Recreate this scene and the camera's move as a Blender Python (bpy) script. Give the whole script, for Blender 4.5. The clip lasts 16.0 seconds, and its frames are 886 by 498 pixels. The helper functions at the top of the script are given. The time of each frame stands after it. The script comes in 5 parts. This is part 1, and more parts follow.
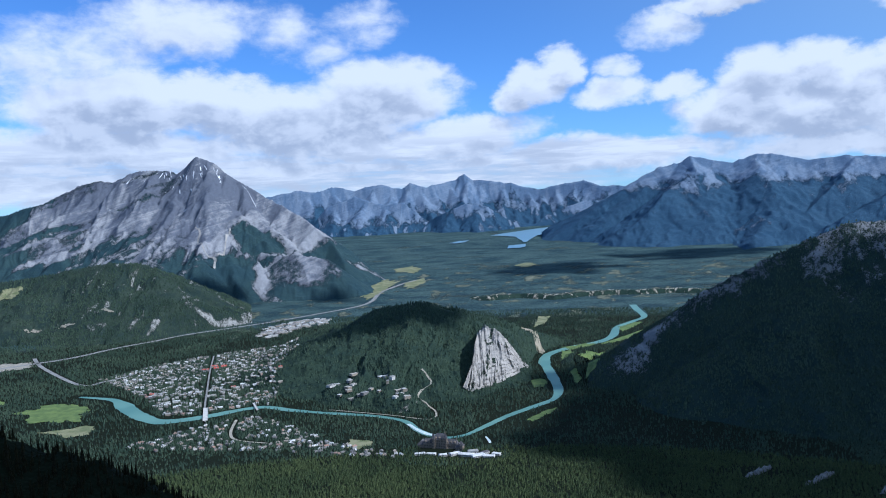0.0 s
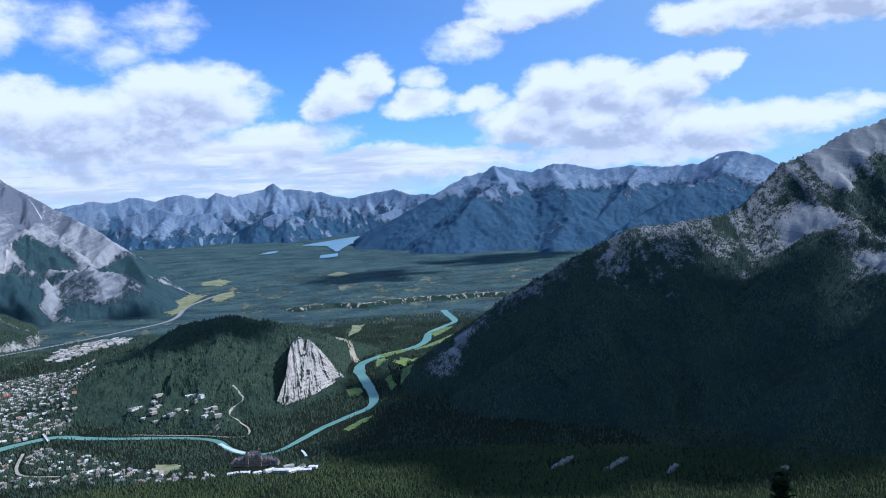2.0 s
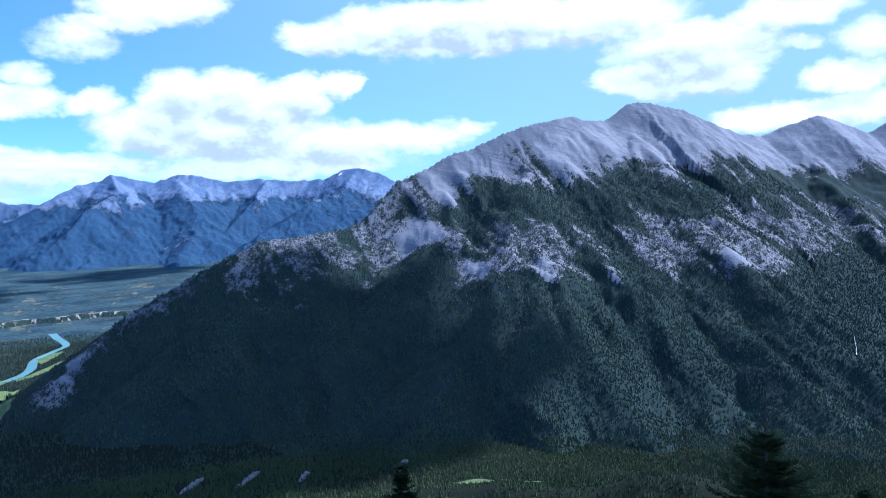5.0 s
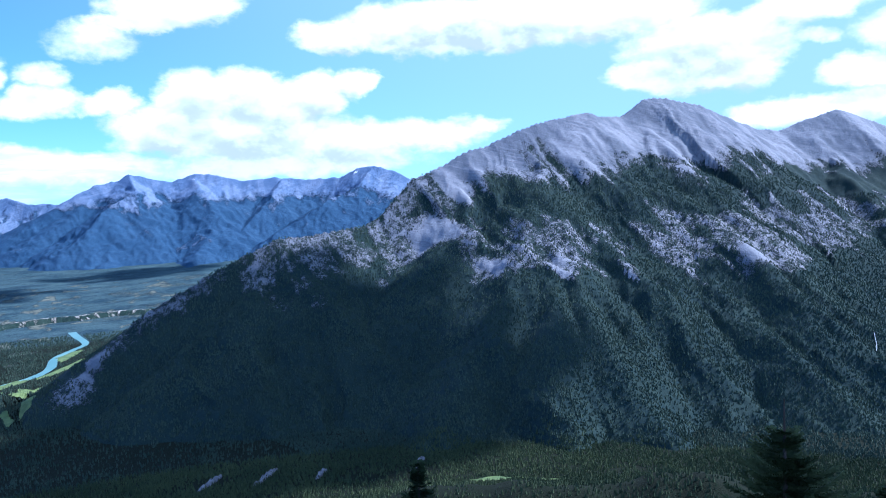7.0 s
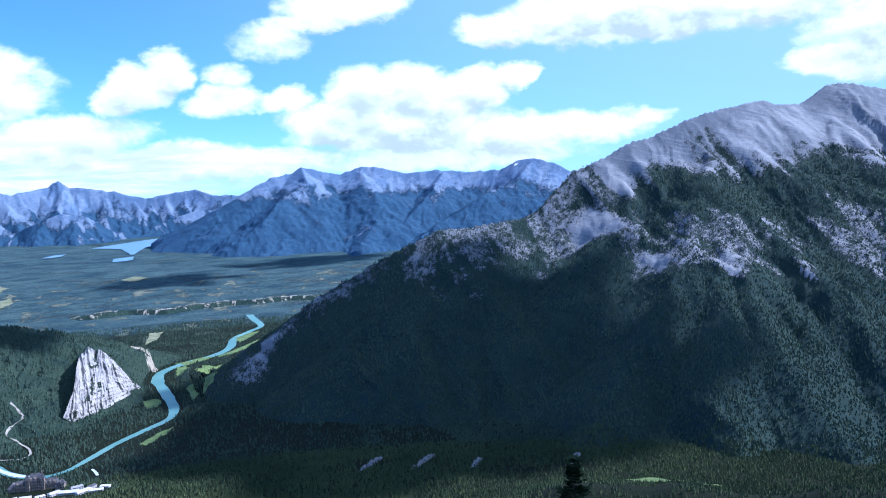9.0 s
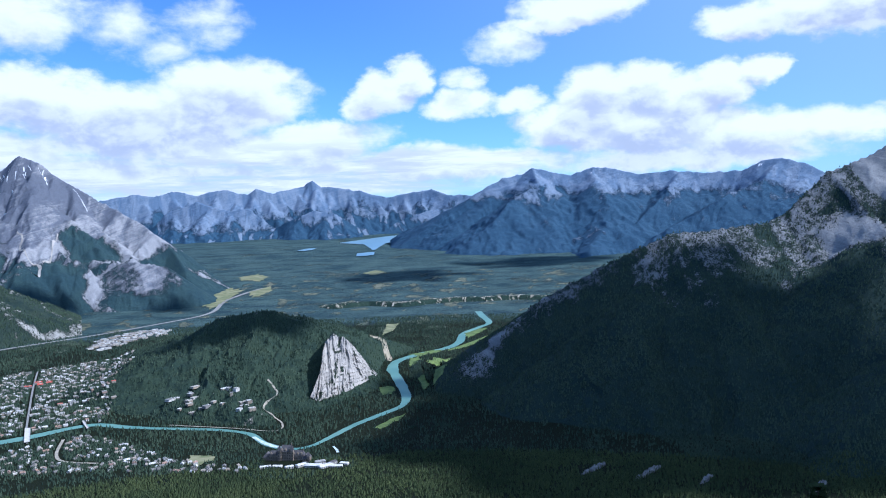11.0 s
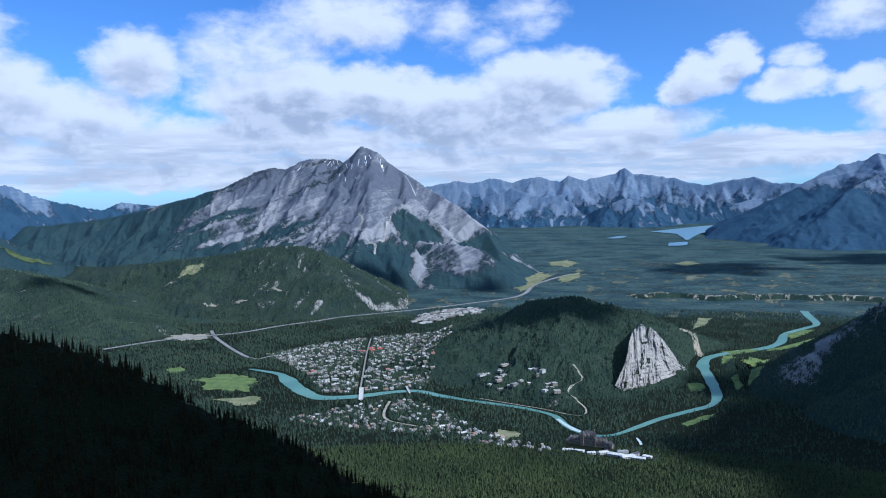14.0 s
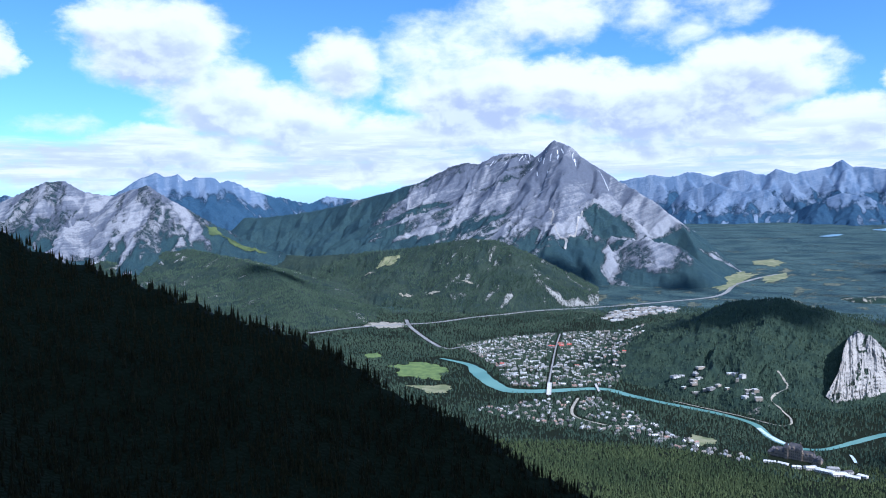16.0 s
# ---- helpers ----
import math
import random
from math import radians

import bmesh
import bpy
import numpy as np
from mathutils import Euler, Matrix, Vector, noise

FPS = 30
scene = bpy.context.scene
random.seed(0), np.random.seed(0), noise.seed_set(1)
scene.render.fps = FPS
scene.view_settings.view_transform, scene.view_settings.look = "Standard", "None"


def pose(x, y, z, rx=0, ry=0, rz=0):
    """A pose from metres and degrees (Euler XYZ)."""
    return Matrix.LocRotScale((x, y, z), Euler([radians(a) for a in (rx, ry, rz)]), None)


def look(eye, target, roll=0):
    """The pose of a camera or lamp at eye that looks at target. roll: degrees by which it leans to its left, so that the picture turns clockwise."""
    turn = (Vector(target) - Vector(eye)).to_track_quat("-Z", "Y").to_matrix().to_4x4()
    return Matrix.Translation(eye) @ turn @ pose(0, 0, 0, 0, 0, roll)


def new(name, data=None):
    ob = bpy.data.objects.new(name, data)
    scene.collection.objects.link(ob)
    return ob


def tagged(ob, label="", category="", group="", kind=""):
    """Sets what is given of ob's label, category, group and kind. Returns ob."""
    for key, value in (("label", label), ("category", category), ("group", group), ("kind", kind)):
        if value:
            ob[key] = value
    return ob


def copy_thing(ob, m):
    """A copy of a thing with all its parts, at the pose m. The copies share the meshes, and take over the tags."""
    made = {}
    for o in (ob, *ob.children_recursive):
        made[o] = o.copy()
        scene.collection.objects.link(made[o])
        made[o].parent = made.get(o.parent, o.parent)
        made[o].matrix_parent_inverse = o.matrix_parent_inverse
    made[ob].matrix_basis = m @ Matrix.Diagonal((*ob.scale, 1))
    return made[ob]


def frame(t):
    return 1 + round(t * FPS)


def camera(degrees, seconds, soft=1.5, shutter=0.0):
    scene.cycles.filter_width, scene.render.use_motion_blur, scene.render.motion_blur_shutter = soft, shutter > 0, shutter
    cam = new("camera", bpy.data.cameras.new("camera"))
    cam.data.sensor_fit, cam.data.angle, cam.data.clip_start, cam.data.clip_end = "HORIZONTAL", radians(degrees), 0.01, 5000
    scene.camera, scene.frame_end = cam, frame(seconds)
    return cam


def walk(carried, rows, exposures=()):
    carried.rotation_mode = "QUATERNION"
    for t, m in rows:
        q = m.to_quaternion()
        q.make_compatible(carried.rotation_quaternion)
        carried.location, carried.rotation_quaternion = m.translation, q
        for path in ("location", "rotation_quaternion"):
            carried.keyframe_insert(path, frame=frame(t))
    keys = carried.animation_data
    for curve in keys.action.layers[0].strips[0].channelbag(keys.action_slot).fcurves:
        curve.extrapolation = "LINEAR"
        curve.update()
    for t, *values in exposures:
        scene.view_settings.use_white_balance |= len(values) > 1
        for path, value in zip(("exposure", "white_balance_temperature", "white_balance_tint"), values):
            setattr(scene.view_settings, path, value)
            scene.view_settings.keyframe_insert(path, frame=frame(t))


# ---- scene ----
# A mountain valley seen from a summit lookout, built at about a quarter of its true size (1 unit stands for 4 m),
# so that the farthest ranges stay inside the lens's reach. Ridges and distances are set to fit the camera's view.
cam = camera(58.50, 16.0, 1.1)
EYE = 225.0
ROWS = [
    (0.0, 0.02, -3.33, 2.29),
    (0.5, -3.26, -3.38, 2.52),
    (1.0, -6.83, -3.41, 2.77),
    (1.5, -9.88, -3.20, 2.64),
    (2.0, -13.58, -3.28, 2.82),
    (2.5, -17.52, -3.20, 2.92),
    (3.0, -22.09, -2.66, 2.85),
    (3.5, -27.22, -2.74, 2.68),
    (4.0, -31.65, -3.12, 2.57),
    (4.5, -36.17, -3.24, 2.12),
    (5.0, -39.98, -3.44, 2.00),
    (7.5, -37.84, -3.72, 2.72),
    (8.0, -33.98, -3.42, 2.74),
    (8.5, -30.76, -3.60, 2.36),
    (9.0, -27.39, -3.69, 2.12),
    (11.5, -6.43, -3.30, 1.73),
    (12.0, -2.13, -3.69, 2.11),
    (12.5, 1.66, -3.68, 1.80),
    (13.0, 5.35, -3.75, 1.37),
    (13.5, 8.37, -3.47, 0.69),
    (14.0, 11.34, -3.62, 0.75),
    (14.5, 15.37, -3.63, 0.66),
    (15.0, 18.71, -3.87, 0.50),
    (15.5, 22.12, -4.05, 0.89),
    (16.0, 25.11, -3.85, 0.66)]
# seconds, stops, kelvin, tint
EXPO = [(0.0, 0.06, 5400, 11), (2.0, 0.2, 5400, 13), (3.5, 0.3, 5300, 16), (4.2, 0.43, 5200, 18), (5.0, 0.68, 4880, 22), (7.5, 0.85, 4880, 22), (9.0, 0.78, 4950, 21),
        (11.5, 0.34, 5350, 14), (12.5, 0.24, 5350, 13), (13.5, 0.03, 5300, 11), (14.5, 0.03, 5350, 11), (16.0, 0.47, 5300, 16)]
walk(cam, [(t, pose(0, 0, EYE, 90 + p, r, y)) for t, y, p, r in ROWS], EXPO)

# ---- light ----
SUN_AZ, SUN_EL = 108.0, 45.0
sun_data = bpy.data.lights.new("sun", "SUN")
sun_data.energy, sun_data.angle, sun_data.color = 5.0, radians(1.6), (1.0, 0.95, 0.88)
sun = new("sun", sun_data)
sa, se = radians(SUN_AZ), radians(SUN_EL)
sun.matrix_world = look((2000 * math.sin(sa), 2000 * math.cos(sa), 2600), (2000 * math.sin(sa) - math.sin(sa) * math.cos(se),
                        2000 * math.cos(sa) - math.cos(sa) * math.cos(se), 2600 - math.sin(se)))


class Nodes:
    """Short names for the nodes of one tree."""

    def __init__(self, tree):
        self.t = tree

    def node(self, kind, **props):
        n = self.t.nodes.new(kind)
        for k, v in props.items():
            setattr(n, k, v)
        return n

    def put(self, socket, v):
        if isinstance(v, bpy.types.NodeSocket):
            self.t.links.new(v, socket)
        elif v is not None:
            if socket.type == "RGBA" and len(v) == 3:
                v = (*v, 1)
            socket.default_value = v

    def math(self, op, a, b=None, c=None, clamp=False):
        n = self.node("ShaderNodeMath", operation=op, use_clamp=clamp)
        for s, v in zip(n.inputs, (a, b, c)):
            self.put(s, v)
        return n.outputs[0]

    def vec(self, op, a, b=None):
        n = self.node("ShaderNodeVectorMath", operation=op)
        for s, v in zip(n.inputs, (a, b)):
            self.put(s, v)
        return n.outputs["Value"] if op in ("DOT_PRODUCT", "LENGTH") else n.outputs[0]

    def noise(self, vector, scale, detail=6, rough=0.55, distort=0.0):
        n = self.node("ShaderNodeTexNoise")
        for k, v in (("Vector", vector), ("Scale", scale), ("Detail", detail), ("Roughness", rough), ("Distortion", distort)):
            self.put(n.inputs[k], v)
        return n.outputs[0]

    def cells(self, vector, scale):
        n = self.node("ShaderNodeTexVoronoi")
        self.put(n.inputs["Vector"], vector), self.put(n.inputs["Scale"], scale)
        return n.outputs["Distance"], n.outputs["Color"]

    def smooth(self, v, lo, hi, a=0.0, b=1.0):
        n = self.node("ShaderNodeMapRange", interpolation_type="SMOOTHSTEP")
        for s, q in zip(n.inputs, (v, lo, hi, a, b)):
            self.put(s, q)
        return n.outputs[0]

    def mix(self, f, a, b, blend="MIX"):
        n = self.node("ShaderNodeMix", data_type="RGBA", blend_type=blend)
        self.put(n.inputs[0], f), self.put(n.inputs[6], a), self.put(n.inputs[7], b)
        return n.outputs[2]

    def attr(self, name):
        return self.node("ShaderNodeAttribute", attribute_name=name).outputs["Fac"]

    def pos(self):
        return self.node("ShaderNodeNewGeometry").outputs["Position"]

    def island(self):
        return self.node("ShaderNodeNewGeometry").outputs["Random Per Island"]

    def rand(self):
        return self.node("ShaderNodeObjectInfo").outputs["Random"]

    def bump(self, height, strength, distance):
        n = self.node("ShaderNodeBump")
        self.put(n.inputs["Strength"], strength), self.put(n.inputs["Distance"], distance), self.put(n.inputs["Height"], height)
        return n.outputs[0]


# ---- sky ----
world = bpy.data.worlds.new("sky")
scene.world = world
world.use_nodes = True
wt = world.node_tree
wt.nodes.clear()
N = Nodes(wt)
sky = N.node("ShaderNodeTexSky", sky_type="NISHITA", sun_disc=False, sun_elevation=se, sun_rotation=sa, altitude=2200, air_density=1.0,
            dust_density=2.0, ozone_density=1.6)
way = N.vec("NORMALIZE", N.node("ShaderNodeTexCoord").outputs["Generated"])
sep = N.node("ShaderNodeSeparateXYZ")
N.put(sep.inputs[0], way)
az = N.math("MULTIPLY", N.math("ARCTAN2", sep.outputs[0], sep.outputs[1]), 57.2958)
el = N.math("MULTIPLY", N.math("ARCSINE", sep.outputs[2]), 57.2958)
comb = N.node("ShaderNodeCombineXYZ")
N.put(comb.inputs[0], az), N.put(comb.inputs[1], el)
place = comb.outputs[0]
# cumulus banks and puffs: azimuth, elevation, half width, half height (degrees), thickness
CLOUDS_A = [(-44.5, 10.2, 4.7, 2.9, 1.1), (-47.6, 11.5, 2.4, 1.4, 0.9), (-40.6, 6.6, 3.8, 2.5, 0.95), (-35.6, 5.3, 4.3, 2.2, 0.95), (-32.0, 9.3, 2.8,
    2.1, 0.85), (-24.8, 10.0, 4.4, 2.1, 0.5), (-17.9, 12.5, 4.7, 1.7, 0.6), (-10.6, 12.2, 1.9, 1.3, 0.3), (-21.9, 7.3, 6.0, 2.2, 1.3), (-16.4, 7.7,
    4.7, 1.7, 1.2), (-11.7, 6.4, 5.7, 2.1, 1.2), (-4.0, 7.9, 4.9, 2.4, 1.2), (-7.5, 6.6, 4.8, 2.1, 1.1), (-9.4, 5.0, 7.5, 1.5, 1), (-22.4, 4.3, 10.0,
    1.5, 1), (-31.7, 3.6, 6.8, 1.6, 0.9), (-4.3, 4.0, 7.1, 1.3, 0.9), (1.8, 4.5, 3.5, 1.5, 0.9), (-44.0, 3.5, 5.1, 1.3, 1.1), (-48.3, 2.6, 4.1, 1.0,
    0.8), (-52.3, 1.8, 2.6, 0.8, 0.6), (-53.7, 9.5, 0.9, 1.3, 0.7), (-50.6, 5.1, 1.7, 0.6, 0.2), (-30.5, 1.8, 13.5, 0.9, 0.75)]
CLOUDS_B = [(-14.4, 2.1, 6.3, 0.9, 0.6), (-45.9, 1.2, 9.2, 0.6, 0.5), (9.0, 9.4, 1.7, 1.2, 1), (7.0, 8.3, 2.0, 1.3, 1), (5.6, 7.3, 1.5, 1.0, 0.9),
    (11.5, 7.0, 2.0, 0.9, 0.85), (13.3, 7.3, 1.7, 0.8, 0.6), (16.3, 7.1, 1.7, 0.8, 0.8), (12.7, 8.9, 1.1, 0.7, 0.4), (16.0, 11.1, 2.2, 0.8, 0.38),
    (19.1, 12.5, 2.9, 0.5, 0.8), (-5.3, 12.6, 2.0, 1.1, 0.3), (-8.0, 10.8, 1.2, 0.7, 0.2), (9.2, 3.4, 6.7, 0.9, 0.75), (3.3, 5.3, 3.6, 1.0, 0.8),
    (12.8, 2.6, 5.8, 0.9, 0.7), (22.0, 7.4, 2.7, 1.9, 1.1), (25.4, 8.1, 2.4, 1.5, 1.1), (28.1, 6.8, 2.4, 1.6, 1.1), (30.6, 7.9, 1.8, 1.3, 1.1), (32.9,
    8.5, 1.4, 1.1, 1.1), (20.1, 5.5, 3.6, 1.6, 1.2), (25.2, 5.1, 6.7, 2.0, 1.2), (31.6, 4.5, 5.3, 1.4, 1.1)]
CLOUDS_C = [(37.3, 4.8, 4.0, 1.1, 0.85), (41.8, 5.3, 1.3, 0.4, 0.5), (12.6, 3.2, 8.1, 1.0, 0.95), (8.1, 2.6, 4.9, 0.7, 0.7), (28.3, 3.0, 8.0, 0.9,
    0.9), (20.6, 13.3, 3.8, 1.0, 0.95), (23.3, 13.8, 2.3, 1.0, 0.9), (16.0, 11.6, 1.7, 0.7, 0.5), (42.4, 12.2, 10.9, 1.7, 1.4), (32.0, 11.7, 3.0, 1.1,
    1.2), (38.0, 11.5, 4.8, 1.3, 1.2), (50.5, 12.2, 5.9, 1.5, 1.1), (57.5, 9.8, 5.1, 1.8, 1.1), (54.0, 7.8, 2.7, 1.0, 0.95), (57.2, 7.9, 3.8, 1.4,
    1.1), (60.5, 8.2, 1.6, 1.3, 0.9), (61.4, 4.9, 2.6, 0.8, 0.95), (63.8, 11.4, 3.7, 1.0, 1), (58.5, 8.0, 3.6, 1.5, 1.1), (64.4, 9.4, 1.3, 0.4, 0.5),
    (67.0, 7.2, 2.6, 0.9, 0.9), (63.7, 4.8, 4.8, 1.0, 1), (68.0, 5.2, 2.2, 1.0, 0.95), (68.9, 9.4, 1.9, 1.0, 0.5)]
warp = N.node("ShaderNodeTexNoise")
N.put(warp.inputs["Vector"], N.vec("MULTIPLY", place, (1, 1.5, 1))), N.put(warp.inputs["Scale"], 0.3), N.put(warp.inputs["Detail"], 6), N.put(warp.inputs["Roughness"], 0.6)
bent = N.vec("ADD", place, N.vec("MULTIPLY", N.vec("SUBTRACT", warp.outputs["Color"], (0.5, 0.5, 0.5)), (4.2, 2.2, 0)))


def cloud_field(at):
    """Thickness of the fair-weather clouds in a direction: rounded tops over flatter bases."""
    total = None
    for ca, ce, ha, he, w in CLOUDS_A + CLOUDS_B + CLOUDS_C:
        q = N.vec("MULTIPLY", N.vec("SUBTRACT", at, (ca, ce, 0)), (1 / (1.12 * ha), 1 / (1.12 * he), 0))
        v = N.math("MAXIMUM", N.math("MULTIPLY", N.math("SUBTRACT", 1.0, N.vec("DOT_PRODUCT", q, q)), w), -1.2)
        total = v if total is None else N.math("SMOOTH_MAX", total, v, 0.3)
    return total


flat = N.vec("MULTIPLY", place, (1, 1.6, 1))
puff = N.noise(flat, 0.42, 8, 0.6, 0.2)
puff_up = N.noise(N.vec("ADD", flat, (0.5, 1.0, 0)), 0.42, 4, 0.5, 0.2)
veil = N.noise(N.vec("MULTIPLY", place, (0.5, 1.6, 1)), 0.16, 5, 0.6)
field = cloud_field(bent)
# scattered cloud elsewhere in the sky, thicker towards the horizon
rest = N.noise(N.vec("MULTIPLY", place, (1, 2.2, 1)), 0.045, 5, 0.6)
behind = N.math("SUBTRACT", N.math("MULTIPLY", rest, 3.0), 1.75)
outside = N.smooth(N.math("ABSOLUTE", N.math("SUBTRACT", az, 3.0)), 72.0, 85.0)
above = N.smooth(el, 24.0, 32.0)
field = N.math("MAXIMUM", field, N.math("SUBTRACT", behind, N.math("MULTIPLY", 3.0, N.math("SUBTRACT", 1.0, N.math("MAXIMUM", outside, above)))))
body = N.math("ADD", field, N.math("ADD", N.math("MULTIPLY", N.math("SUBTRACT", puff, 0.5), 1.35), N.math("MULTIPLY", N.math("SUBTRACT", veil, 0.5), 1.1)))
bank = N.math("MULTIPLY", N.smooth(N.math("ABSOLUTE", N.math("SUBTRACT", el, 2.4)), 3.4, 0.8), N.smooth(az, 34.0, 8.0))
streaks = N.noise(N.vec("MULTIPLY", place, (0.35, 3.2, 1)), 0.3, 6, 0.62)
body = N.math("MAXIMUM", body, N.math("SUBTRACT", N.math("ADD", N.math("MULTIPLY", bank, 0.75), N.math("MULTIPLY", N.math("SUBTRACT", streaks, 0.5), 2.2)), N.math("SUBTRACT", 2.3, N.math("MULTIPLY", bank, 2.05))))
mask = N.smooth(body, -0.4, 0.62)
lit = N.smooth(N.math("SUBTRACT", puff, puff_up), -0.14, 0.16)
over = N.smooth(N.math("ADD", cloud_field(N.vec("ADD", bent, (0.5, 1.5, 0))), N.math("MULTIPLY", N.math("SUBTRACT", puff_up, 0.5), 0.7)), 0.0, 1.25)
grey = N.math("MULTIPLY", over, N.math("ADD", 0.5, N.math("MULTIPLY", N.math("SUBTRACT", 1.0, lit), 0.5)))
grey = N.math("MAXIMUM", grey, N.math("MULTIPLY", bank, N.smooth(streaks, 0.62, 0.4, 0.1, 0.75)))
cloud_col = N.mix(grey, (0.79, 0.82, 0.87), (0.41, 0.46, 0.56))
sky_col = N.mix(1.0, sky.outputs[0], (0.068, 0.103, 0.147), "MULTIPLY")
sunward = N.vec("DOT_PRODUCT", way, (math.sin(sa) * math.cos(se), math.cos(sa) * math.cos(se), math.sin(se)))
sky_col = N.mix(N.smooth(sunward, -0.1, 0.62, 0.0, 0.9), sky_col, (0.3, 0.45, 0.6))
col = N.mix(N.math("MULTIPLY", mask, 0.96), sky_col, cloud_col)
bg = N.node("ShaderNodeBackground")
N.put(bg.inputs[0], col), N.put(bg.inputs[1], 1.0)
wt.links.new(bg.outputs[0], N.node("ShaderNodeOutputWorld").inputs[0])


# ---- materials ----
def material(name, build, rough=0.9, metal=0.0, spec=0.2):
    m = bpy.data.materials.new(name)
    m.use_nodes = True
    n = Nodes(m.node_tree)
    p = m.node_tree.nodes["Principled BSDF"]
    p.inputs["Roughness"].default_value, p.inputs["Metallic"].default_value = rough, metal
    p.inputs["Specular IOR Level"].default_value = spec
    out = build(n)
    n.put(p.inputs["Base Color"], out[0])
    if len(out) > 1 and out[1] is not None:
        n.put(p.inputs["Normal"], out[1])
    if len(out) > 2:
        n.put(p.inputs["Roughness"], out[2])
    return m


def mountain_material(name, rock_a, rock_b, tree_a, tree_b, grain, dip=0.0, contrast=1.0, floor=None, relief=0.35):
    """Limestone, conifer forest and old snow, mixed by what grows where. grain: size of the coarse rock pattern in units."""

    def build(n):
        p = n.pos()
        streak = n.noise(n.vec("MULTIPLY", p, (1, 1, 0.38)), 1.6 / grain, 8, 0.65, 0.3)
        fine = n.noise(p, 7.0 / grain, 5, 0.6)
        axes = n.node("ShaderNodeSeparateXYZ")
        n.put(axes.inputs[0], p)
        bed = n.node("ShaderNodeCombineXYZ")
        n.put(bed.inputs[0], n.math("MULTIPLY", axes.outputs[0], 0.06)), n.put(bed.inputs[1], n.math("MULTIPLY", axes.outputs[1], 0.06))
        n.put(bed.inputs[2], n.math("SUBTRACT", axes.outputs[2], n.math("MULTIPLY", axes.outputs[0], dip)))
        strata = n.noise(bed.outputs[0], 3.2 / grain, 6, 0.65)
        up = n.node("ShaderNodeSeparateXYZ")
        n.put(up.inputs[0], n.node("ShaderNodeNewGeometry").outputs["Normal"])
        steep = n.smooth(up.outputs[2], 0.85, 0.45, -0.06, 0.3)
        speck = n.noise(n.vec("MULTIPLY", p, (1, 1, 0.6)), 16.0 / grain, 3, 0.6)
        mottle = n.math("ADD", n.math("MULTIPLY", n.math("SUBTRACT", streak, 0.5), 1.7), n.math("MULTIPLY", n.math("SUBTRACT", n.math("ADD", n.math("MULTIPLY", fine, 0.5), n.math("MULTIPLY", speck, 0.5)), 0.5), 2.3))
        wild = n.smooth(n.attr("cover"), 0.0, 0.35)
        cover = n.smooth(n.math("ADD", n.attr("cover"), n.math("MULTIPLY", n.math("ADD", steep, mottle), wild)), 0.34, 0.66)
        shade = n.math("ADD", n.math("MULTIPLY", n.attr("tone"), 0.9), n.math("ADD", n.math("MULTIPLY", n.math("SUBTRACT", streak, 0.5), 0.8), n.math("MULTIPLY", n.math("SUBTRACT", strata, 0.5), 1.25)))
        rock = n.mix(n.smooth(shade, 0.5 - 0.35 / contrast, 0.5 + 0.35 / contrast), rock_b, rock_a)
        rock = n.mix(n.smooth(fine, 0.4, 0.7, 0.0, 0.3 * contrast), rock, tuple(c * 0.55 for c in rock_b))
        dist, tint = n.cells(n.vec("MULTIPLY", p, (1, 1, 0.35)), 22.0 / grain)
        stand = n.noise(p, 2.0 / grain, 4, 0.6)
        broad = n.noise(n.vec("MULTIPLY", p, (1, 1.6, 1)), 0.2 / grain, 5, 0.6)
        wood = n.mix(n.smooth(n.math("ADD", n.math("MULTIPLY", stand, 0.45), n.math("MULTIPLY", broad, 0.55)), 0.4, 0.6), tree_b, tree_a)
        # Gaps between crowns are darkened: shade painted into the canopy.
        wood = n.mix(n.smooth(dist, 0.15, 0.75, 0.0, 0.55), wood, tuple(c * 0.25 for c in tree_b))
        # Nearer ground takes the floor colour, darkened for shade under the trees.
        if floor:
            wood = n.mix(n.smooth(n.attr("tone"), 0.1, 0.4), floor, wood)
        ground = n.mix(cover, wood, rock)
        snow = n.smooth(n.math("ADD", n.math("MULTIPLY", n.attr("snow"), 0.55), n.math("MULTIPLY", n.math("SUBTRACT", streak, 0.5), 1.6)), 0.5, 0.58)
        snow = n.math("MULTIPLY", snow, n.smooth(n.attr("snow"), 0.02, 0.2))
        ground = n.mix(snow, ground, (0.82, 0.85, 0.9))
        crag = n.math("ADD", n.math("MULTIPLY", streak, 0.7), n.math("ADD", n.math("MULTIPLY", fine, 0.35), n.math("MULTIPLY", strata, 0.55)))
        canopy = n.math("ADD", n.math("MULTIPLY", n.math("SUBTRACT", 1.0, dist), 0.06), n.math("MULTIPLY", streak, 0.1))
        high = n.math("ADD", n.math("MULTIPLY", crag, cover), n.math("MULTIPLY", canopy, n.math("SUBTRACT", 1.0, cover)))
        return ground, n.bump(high, 0.8, grain * relief)

    return material(name, build, 0.95, spec=0.1)


def plain_material(name, a, b, scale, rough=0.85, bump=0.0, spec=0.2):
    def build(n):
        p = n.pos()
        v = n.noise(p, scale, 5, 0.6)
        return n.mix(n.smooth(v, 0.35, 0.65), a, b), (n.bump(v, 0.5, bump) if bump else None)

    return material(name, build, rough, spec=spec)


